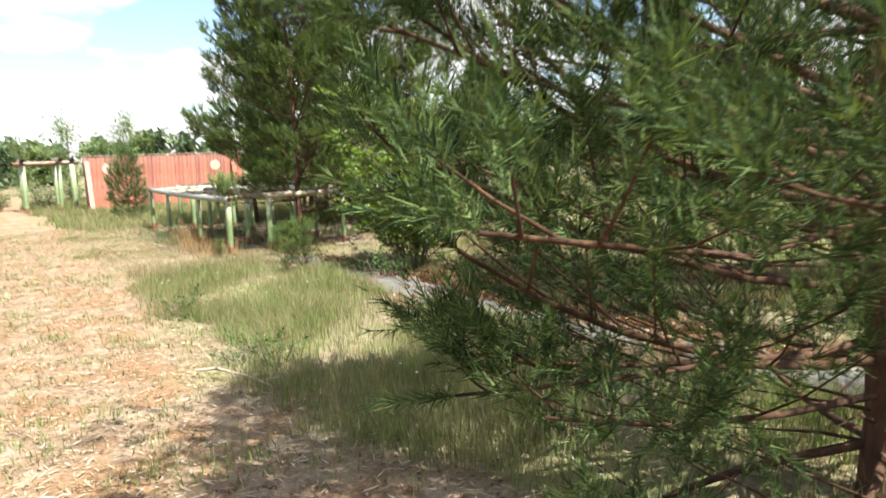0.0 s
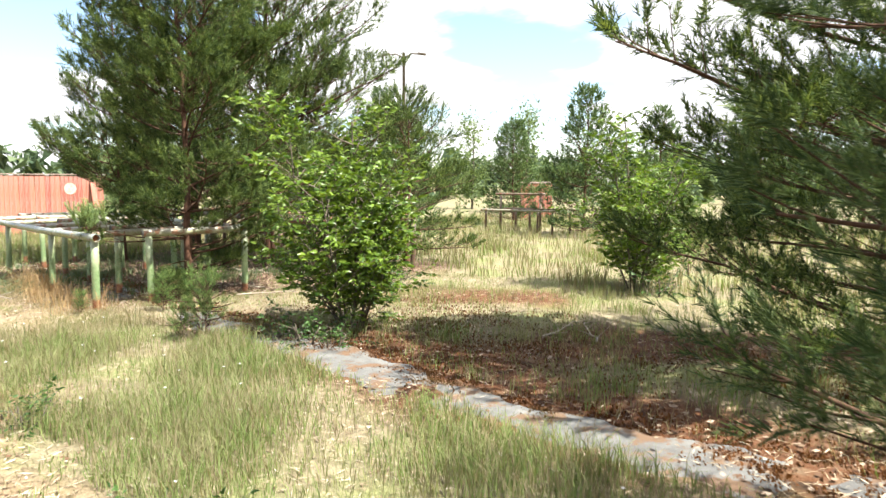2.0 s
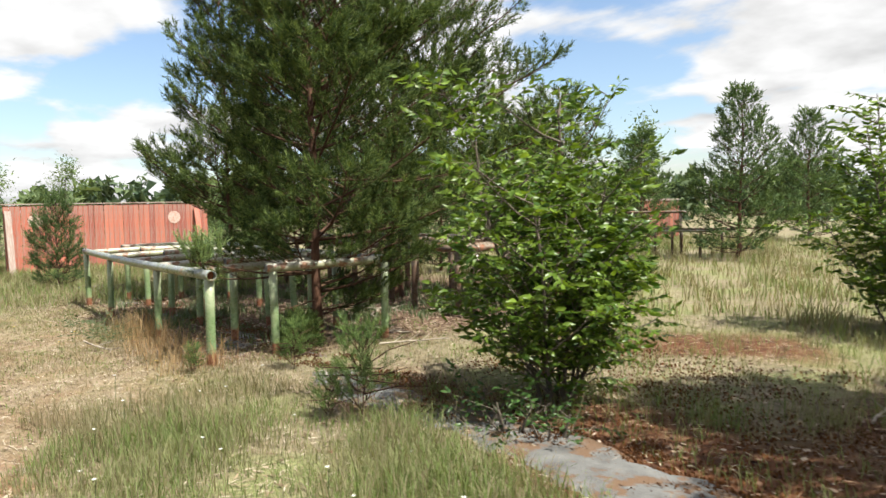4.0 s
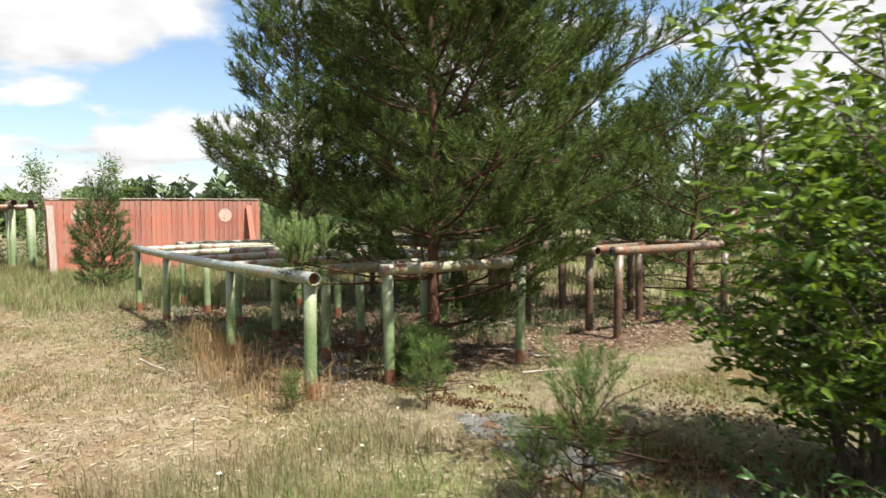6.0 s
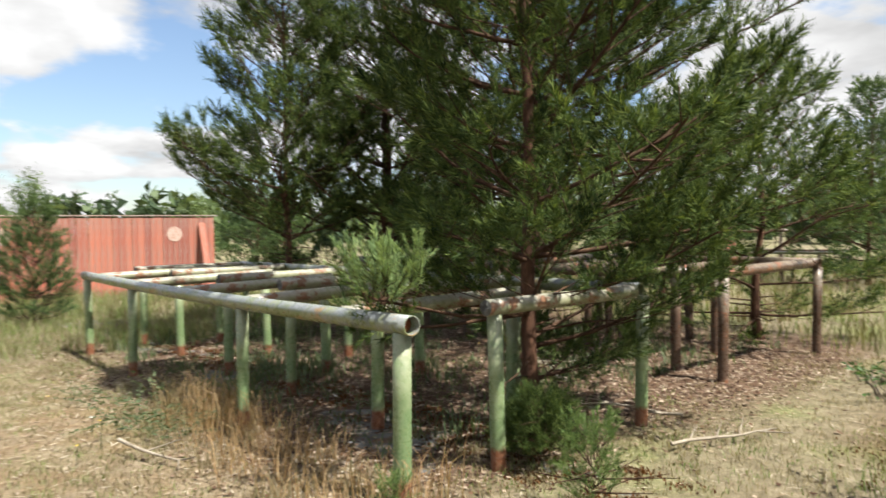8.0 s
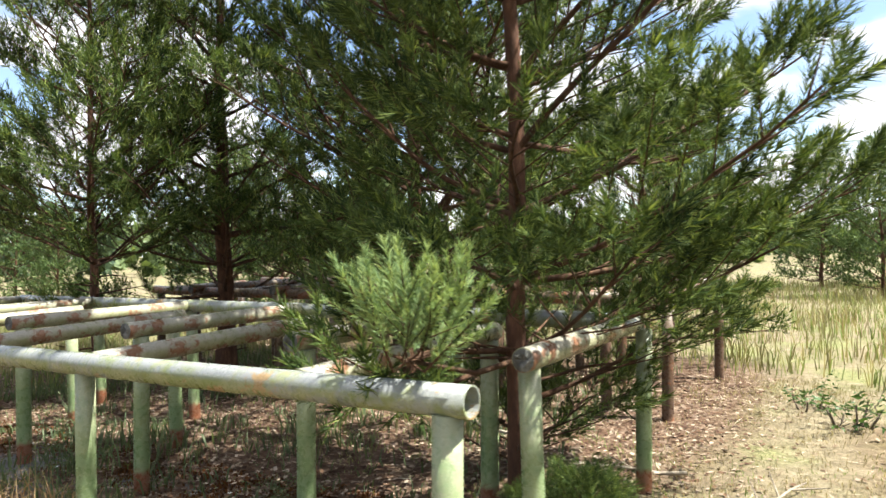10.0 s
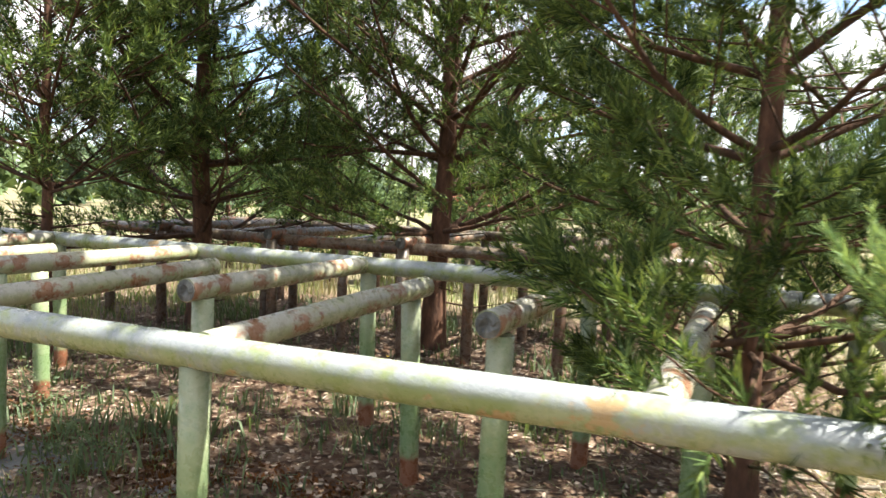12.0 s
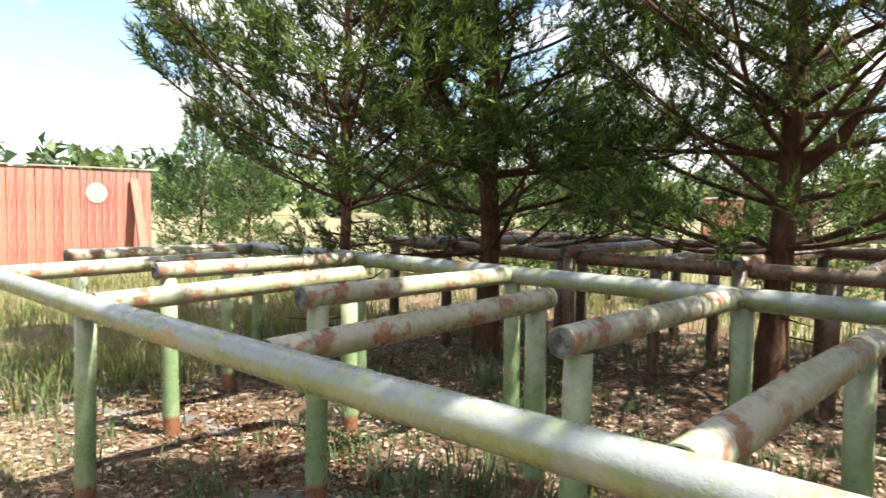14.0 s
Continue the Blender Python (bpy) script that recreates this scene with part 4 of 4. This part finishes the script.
# ---- lamp mast far behind the trees ----
def lamp_mast():
    mast = thing("lamp_mast", "tall thin lamp mast far behind the trees", "lamp mast", "", (-31.2, 32.5, 0))
    h = Heap()
    h.add(*tube([(0, 0, -0.3), (0, 0, 6), (0, 0, 11.6)], [0.16, 0.13, 0.1], 10))
    under(new("pole", h.mesh("pole", GREY_BARK, True)), mast)
    for way in (38, 218):
        a = Heap()
        a.add(*tube([(0, 0, 11.2), (0.64, 0, 11.5), (1.14, 0, 11.45)], [0.06, 0.06, 0.05], 8))
        arm = under(new("arm", a.mesh("arm", GREY_BARK, True)), mast)
        arm.matrix_basis = pose(0, 0, 0, 0, 0, way)
        bm = bmesh.new()
        bmesh.ops.create_cube(bm, size=1)
        for v in bm.verts:
            v.co = (v.co.x * 0.7, v.co.y * 0.35, v.co.z * 0.16)
        bmesh.ops.bevel(bm, geom=bm.edges[:], offset=0.05, segments=2, affect="EDGES")
        part("lamp_head", bm, GREY_BARK, arm).matrix_basis = pose(1.39, 0, 11.45, 0, 8, 0)


lamp_mast()


# ---- grass, moss and litter ----
def blades(name, rng, x, y, height, width, lean, material, label, category="grass", flat=0.0):
    """Curved tapering blades rooted at x, y."""
    n = len(x)
    z = ground_height(x, y) + bumpy(x, y) - 0.01
    root = np.stack([x, y, z], 1)
    a = rng.uniform(0, 6.283, n)
    out = np.stack([np.cos(a), np.sin(a), np.zeros(n)], 1)
    b = rng.uniform(0, 6.283, n)
    side = np.stack([np.cos(b), np.sin(b), np.zeros(n)], 1) * (width / 2)[:, None]
    up = np.array([0, 0, 1.0])
    bendy = lean * rng.uniform(0.3, 1.3, n)
    mid = root + (up * 0.6 * height[:, None]) * (1 - flat) + out * (0.22 * bendy * height)[:, None]
    tip = root + (up * (height * np.clip(1.0 - 0.25 * bendy, 0.1, 1))[:, None]) * (1 - flat) + out * (0.75 * bendy * height)[:, None]
    v = np.stack([root - side, root + side, mid - side * 0.8, mid + side * 0.8, tip], 1).reshape(-1, 3)
    t = np.array([(0, 1, 3), (0, 3, 2), (2, 3, 4)])
    t = (t[None] + (np.arange(n) * 5)[:, None, None]).reshape(-1, 3)
    return tagged(new(name, raw_mesh(name, v, t, material)), label, category, kind="stuff")


def tufted(rng, count, x0, x1, y0, y1, per, spread_r):
    """Places in tufts inside a rectangle."""
    k = max(count // per, 1)
    cx, cy = rng.uniform(x0, x1, k), rng.uniform(y0, y1, k)
    idx = np.repeat(np.arange(k), per)
    return cx[idx] + rng.normal(0, spread_r, k * per), cy[idx] + rng.normal(0, spread_r, k * per)


def clear_of(x, y):
    """Keeps the worn track and the concrete bare."""
    track = (y < -2.15 + 0.25 * np.sin(1.3 * x) + 0.12 * np.sin(3.7 * x + 1)) & (y > -5.5)
    slab = (y > 0.45) & (y < 1.2) & (x > 3.2)
    return ~(track | slab)


rng = np.random.default_rng(4)


def field(name, count, box, per, sp, hgt, wid, lean, material, label, bare=True):
    x, y = tufted(rng, count, *box, per, sp)
    if bare:
        ok = clear_of(x, y)
        x, y = x[ok], y[ok]
    patch = 0.5 + 0.28 * np.sin(1.7 * x + 1.9 * np.sin(1.1 * y + 0.4)) + 0.22 * np.sin(2.9 * y + 2.2 * np.sin(1.9 * x))
    ok = rng.uniform(0, 1, len(x)) < 0.2 + 0.9 * patch
    x, y, patch = x[ok], y[ok], patch[ok]
    n = len(x)
    hgt = hgt * (0.55 + 0.6 * patch)
    return blades(name, rng, x, y, rng.uniform(0.45, 1.0, n) * hgt, rng.uniform(0.6, 1.2, n) * wid, lean, material, label)


field("meadow_grass", 40000, (2.0, 13.0, -2.2, 0.5), 9, 0.07, 0.3, 0.006, 0.8, GRASS, "fresh green meadow grass beside the track")
field("meadow_straw", 26000, (1.0, 13.0, -2.3, 0.3), 7, 0.08, 0.34, 0.005, 0.7, HAY, "dry pale stalks among the meadow grass")
field("short_turf", 34000, (-9.0, 3.0, -2.2, 0.2), 10, 0.07, 0.09, 0.006, 1.1, HAY, "short dry turf before the labyrinth")
field("green_turf", 20000, (-9.0, 3.5, -2.2, 3.5), 12, 0.06, 0.09, 0.006, 1.0, GRASS, "short green tufts in the dry turf")
field("mossy_field_grass", 11000, (3.0, 13.5, 1.0, 8.0), 9, 0.08, 0.22, 0.006, 0.9, HAY, "sparse dry grass on the brown moss")
field("mossy_field_green", 16000, (1.5, 13.5, 1.0, 8.0), 14, 0.09, 0.28, 0.006, 0.8, GRASS, "green tufts on the brown moss")
field("field_hay", 32000, (-14.0, 16.0, 6.5, 26.0), 12, 0.16, 0.5, 0.016, 0.6, HAY, "tall dry yellow grass across the field")
field("field_green", 26000, (-14.0, 16.0, 6.5, 26.0), 12, 0.16, 0.42, 0.016, 0.7, GRASS, "greener tufts in the dry field")
field("verge_grass", 30000, (-24.0, -7.0, -2.6, 6.0), 10, 0.1, 0.4, 0.011, 0.7, GRASS, "knee-high grass before the red wall")
field("verge_hay", 26000, (-24.0, -7.0, -2.6, 7.0), 10, 0.12, 0.45, 0.011, 0.7, HAY, "dry stalks before the red wall")
field("far_side_grass", 11000, (-24.0, 14.0, -12.0, -4.6), 10, 0.15, 0.35, 0.014, 0.7, HAY, "dry grass beyond the sandy track", False)
field("russet_tussock", 1700, (-2.9, 0.1, -0.55, 0.1), 24, 0.09, 0.55, 0.006, 0.7, RUSSET, "russet tussocks of dead grass by the green posts")
field("track_straw", 14000, (-9.0, 13.0, -4.6, -1.9), 16, 0.06, 0.1, 0.006, 1.2, HAY, "thin dry tufts on the sandy track", False)
field("track_green", 12000, (-9.0, 13.0, -4.8, -1.9), 22, 0.07, 0.13, 0.007, 1.0, GRASS, "small green tufts on the sandy track", False)
field("straw_tussock", 1500, (-4.6, -0.3, -0.7, 0.1), 36, 0.06, 0.3, 0.006, 0.6, HAY, "straw-coloured tussocks by the green posts")
field("shade_herbs", 10000, (-8.5, -0.8, 0.3, 6.5), 18, 0.08, 0.24, 0.014, 0.9, HERB, "grey-green herbs under the pines")
field("seed_stalks", 1500, (2.0, 12.5, -2.3, 0.2), 3, 0.06, 0.55, 0.005, 0.5, HAY, "tall seeding grass stalks")

field("pale_turf", 16000, (-0.6, 3.2, 0.2, 6.5), 10, 0.07, 0.1, 0.006, 1.1, HAY, "short pale turf beside the labyrinth")

# moss cushions beside and upon the concrete
mx, my = tufted(rng, 20000, 1.5, 14.0, 0.8, 4.5, 180, 0.22)
mx2, my2 = tufted(rng, 22000, -8.0, 14.0, 0.75, 1.45, 50, 0.06)
mx, my = np.concatenate([mx, mx2]), np.concatenate([my, my2])
blades("moss_cushions", rng, mx, my, rng.uniform(0.015, 0.05, len(mx)), rng.uniform(0.01, 0.025, len(mx)), 0.8, MOSS, "rust-brown moss cushions on the old path", "moss")


def litter(name, count, box, long, wide, material, label):
    x, y = rng.uniform(box[0], box[1], count), rng.uniform(box[2], box[3], count)
    x, y = x + rng.normal(0, 0.35, count), y + rng.normal(0, 0.2, count)
    z = ground_height(x, y) + bumpy(x, y) + rng.uniform(0.002, 0.02, count)
    a = rng.uniform(0, 6.283, count)
    l, w = rng.uniform(0.4, 1.0, count) * long / 2, rng.uniform(0.5, 1.0, count) * wide / 2
    u = np.stack([np.cos(a) * l, np.sin(a) * l, rng.normal(0, 0.12, count) * l], 1)
    s = np.stack([-np.sin(a) * w, np.cos(a) * w, rng.normal(0, 0.3, count) * w], 1)
    p = np.stack([x, y, z], 1)
    v = np.stack([p - u, p + s, p + u, p - s], 1).reshape(-1, 3)
    t = (np.array([(0, 1, 2), (0, 2, 3)])[None] + (np.arange(count) * 4)[:, None, None]).reshape(-1, 3)
    return tagged(new(name, raw_mesh(name, v, t, material)), label, "litter", kind="stuff")


litter("straw_litter", 36000, (-9, 13, -4.6, 0.4), 0.13, 0.012, STRAW, "bleached straw and needles on the sand")
litter("bark_litter", 36000, (-9, 0.1, -0.6, 6.5), 0.06, 0.035, FLAKES, "brown bark flakes and dead leaves under the labyrinth")
litter("needle_litter", 26000, (-9, 13, -0.6, 7.0), 0.16, 0.008, STRAW, "dead pine needles and twigs on the ground")
litter("track_flakes", 9000, (-9, 13.5, -5, -1.6), 0.05, 0.025, FLAKES, "brown flakes and cone scales on the sandy track")
litter("path_crumbs", 4000, (1.5, 13, 0.0, 4.5), 0.07, 0.045, FLAKES, "crumbs of bark and moss on the concrete")


# ---- fallen branches ----
def fallen_branch(seed, x, y, length, turn):
    r = np.random.default_rng(seed)
    z = float(ground_height(x, y)) + 0.03
    h = Heap()
    pts = np.stack([np.linspace(0, length, 6), np.cumsum(r.normal(0, 0.04, 6)), 0.02 + np.abs(r.normal(0, 0.03, 6))], 1)
    h.add(*tube(pts, np.linspace(0.014, 0.005, 6), 6))
    for k in range(4):
        p = pts[1 + k]
        h.add(*tube([p, p + np.array([0.18, r.choice([-1, 1]) * 0.15, r.uniform(0.0, 0.1)])], [0.007, 0.003], 4))
    b = new("fallen_branch", h.mesh("fallen_branch", DEADWOOD, True))
    b.matrix_world = pose(x, y, z, 0, 0, turn)
    tagged(b, "bare bleached branch lying on the ground", "branch", "fallen branches")


for k, (x, y, l, a) in enumerate(((-2.2, -1.0, 0.8, 20), (0.4, 1.9, 0.9, 70), (0.1, 2.5, 0.8, 200), (6.2, 3.2, 1.1, 130), (5.6, 3.0, 1.0, 100), (-2.6, 3.4, 1.2, 10), (-1.4, 2.9, 1.0, 150), (7.2, -2.5, 0.9, 30))):
    fallen_branch(90 + k, x, y, l, a)


# ---- small flowers ----
def flower(x, y, tall, petals, label):
    f = thing("wild_flower", label, "flower", "wild flowers", (x, y, float(ground_height(x, y))))
    h = Heap()
    h.add(*tube([(0, 0, -0.02), (0.01, 0, tall * 0.6), (0.0, 0.01, tall)], [0.003, 0.0025, 0.002], 4))
    under(new("stem", h.mesh("stem", HERB)), f)
    bm = bmesh.new()
    for k in range(6):
        a = k * 1.047
        v = [bm.verts.new((0, 0, tall)), bm.verts.new((0.01 * math.cos(a - 0.4), 0.01 * math.sin(a - 0.4), tall + 0.006)),
             bm.verts.new((0.017 * math.cos(a), 0.017 * math.sin(a), tall + 0.01)), bm.verts.new((0.01 * math.cos(a + 0.4), 0.01 * math.sin(a + 0.4), tall + 0.006))]
        bm.faces.new(v)
    part("petals", bm, petals, f)


fr = random.Random(8)
for k in range(46):
    x, y = (fr.uniform(1.0, 9.0), fr.uniform(-1.9, 0.1)) if k % 3 else (fr.uniform(-5.0, 1.5), fr.uniform(-2.0, 4.0))
    flower(x, y, fr.uniform(0.06, 0.28), PETAL_YELLOW if k % 6 == 0 else PETAL_WHITE, "small yellow wild flower" if k % 6 == 0 else "small white wild flower")

# ---- herb clumps ----
HERB_CLUMP = shrub_meshes(23, 0.5, 0.32, 9, 0.045, HERB, 0.03, False)[:1]
for x, y, k, a in ((-2.64, -0.62, 1.0, 0), (-2.3, -0.5, 0.6, 90), (-4.1, -0.75, 0.55, 40), (1.6, 0.75, 0.5, 10), (-3.9, 0.9, 0.7, 150), (-4.8, 1.3, 0.6, 220), (-1.9, 1.1, 0.5, 300)):
    shrub(HERB_CLUMP, "bushy grey-green herb in the dry turf", "plant", x, y, a, k, "bushy herbs", "herb_clump")
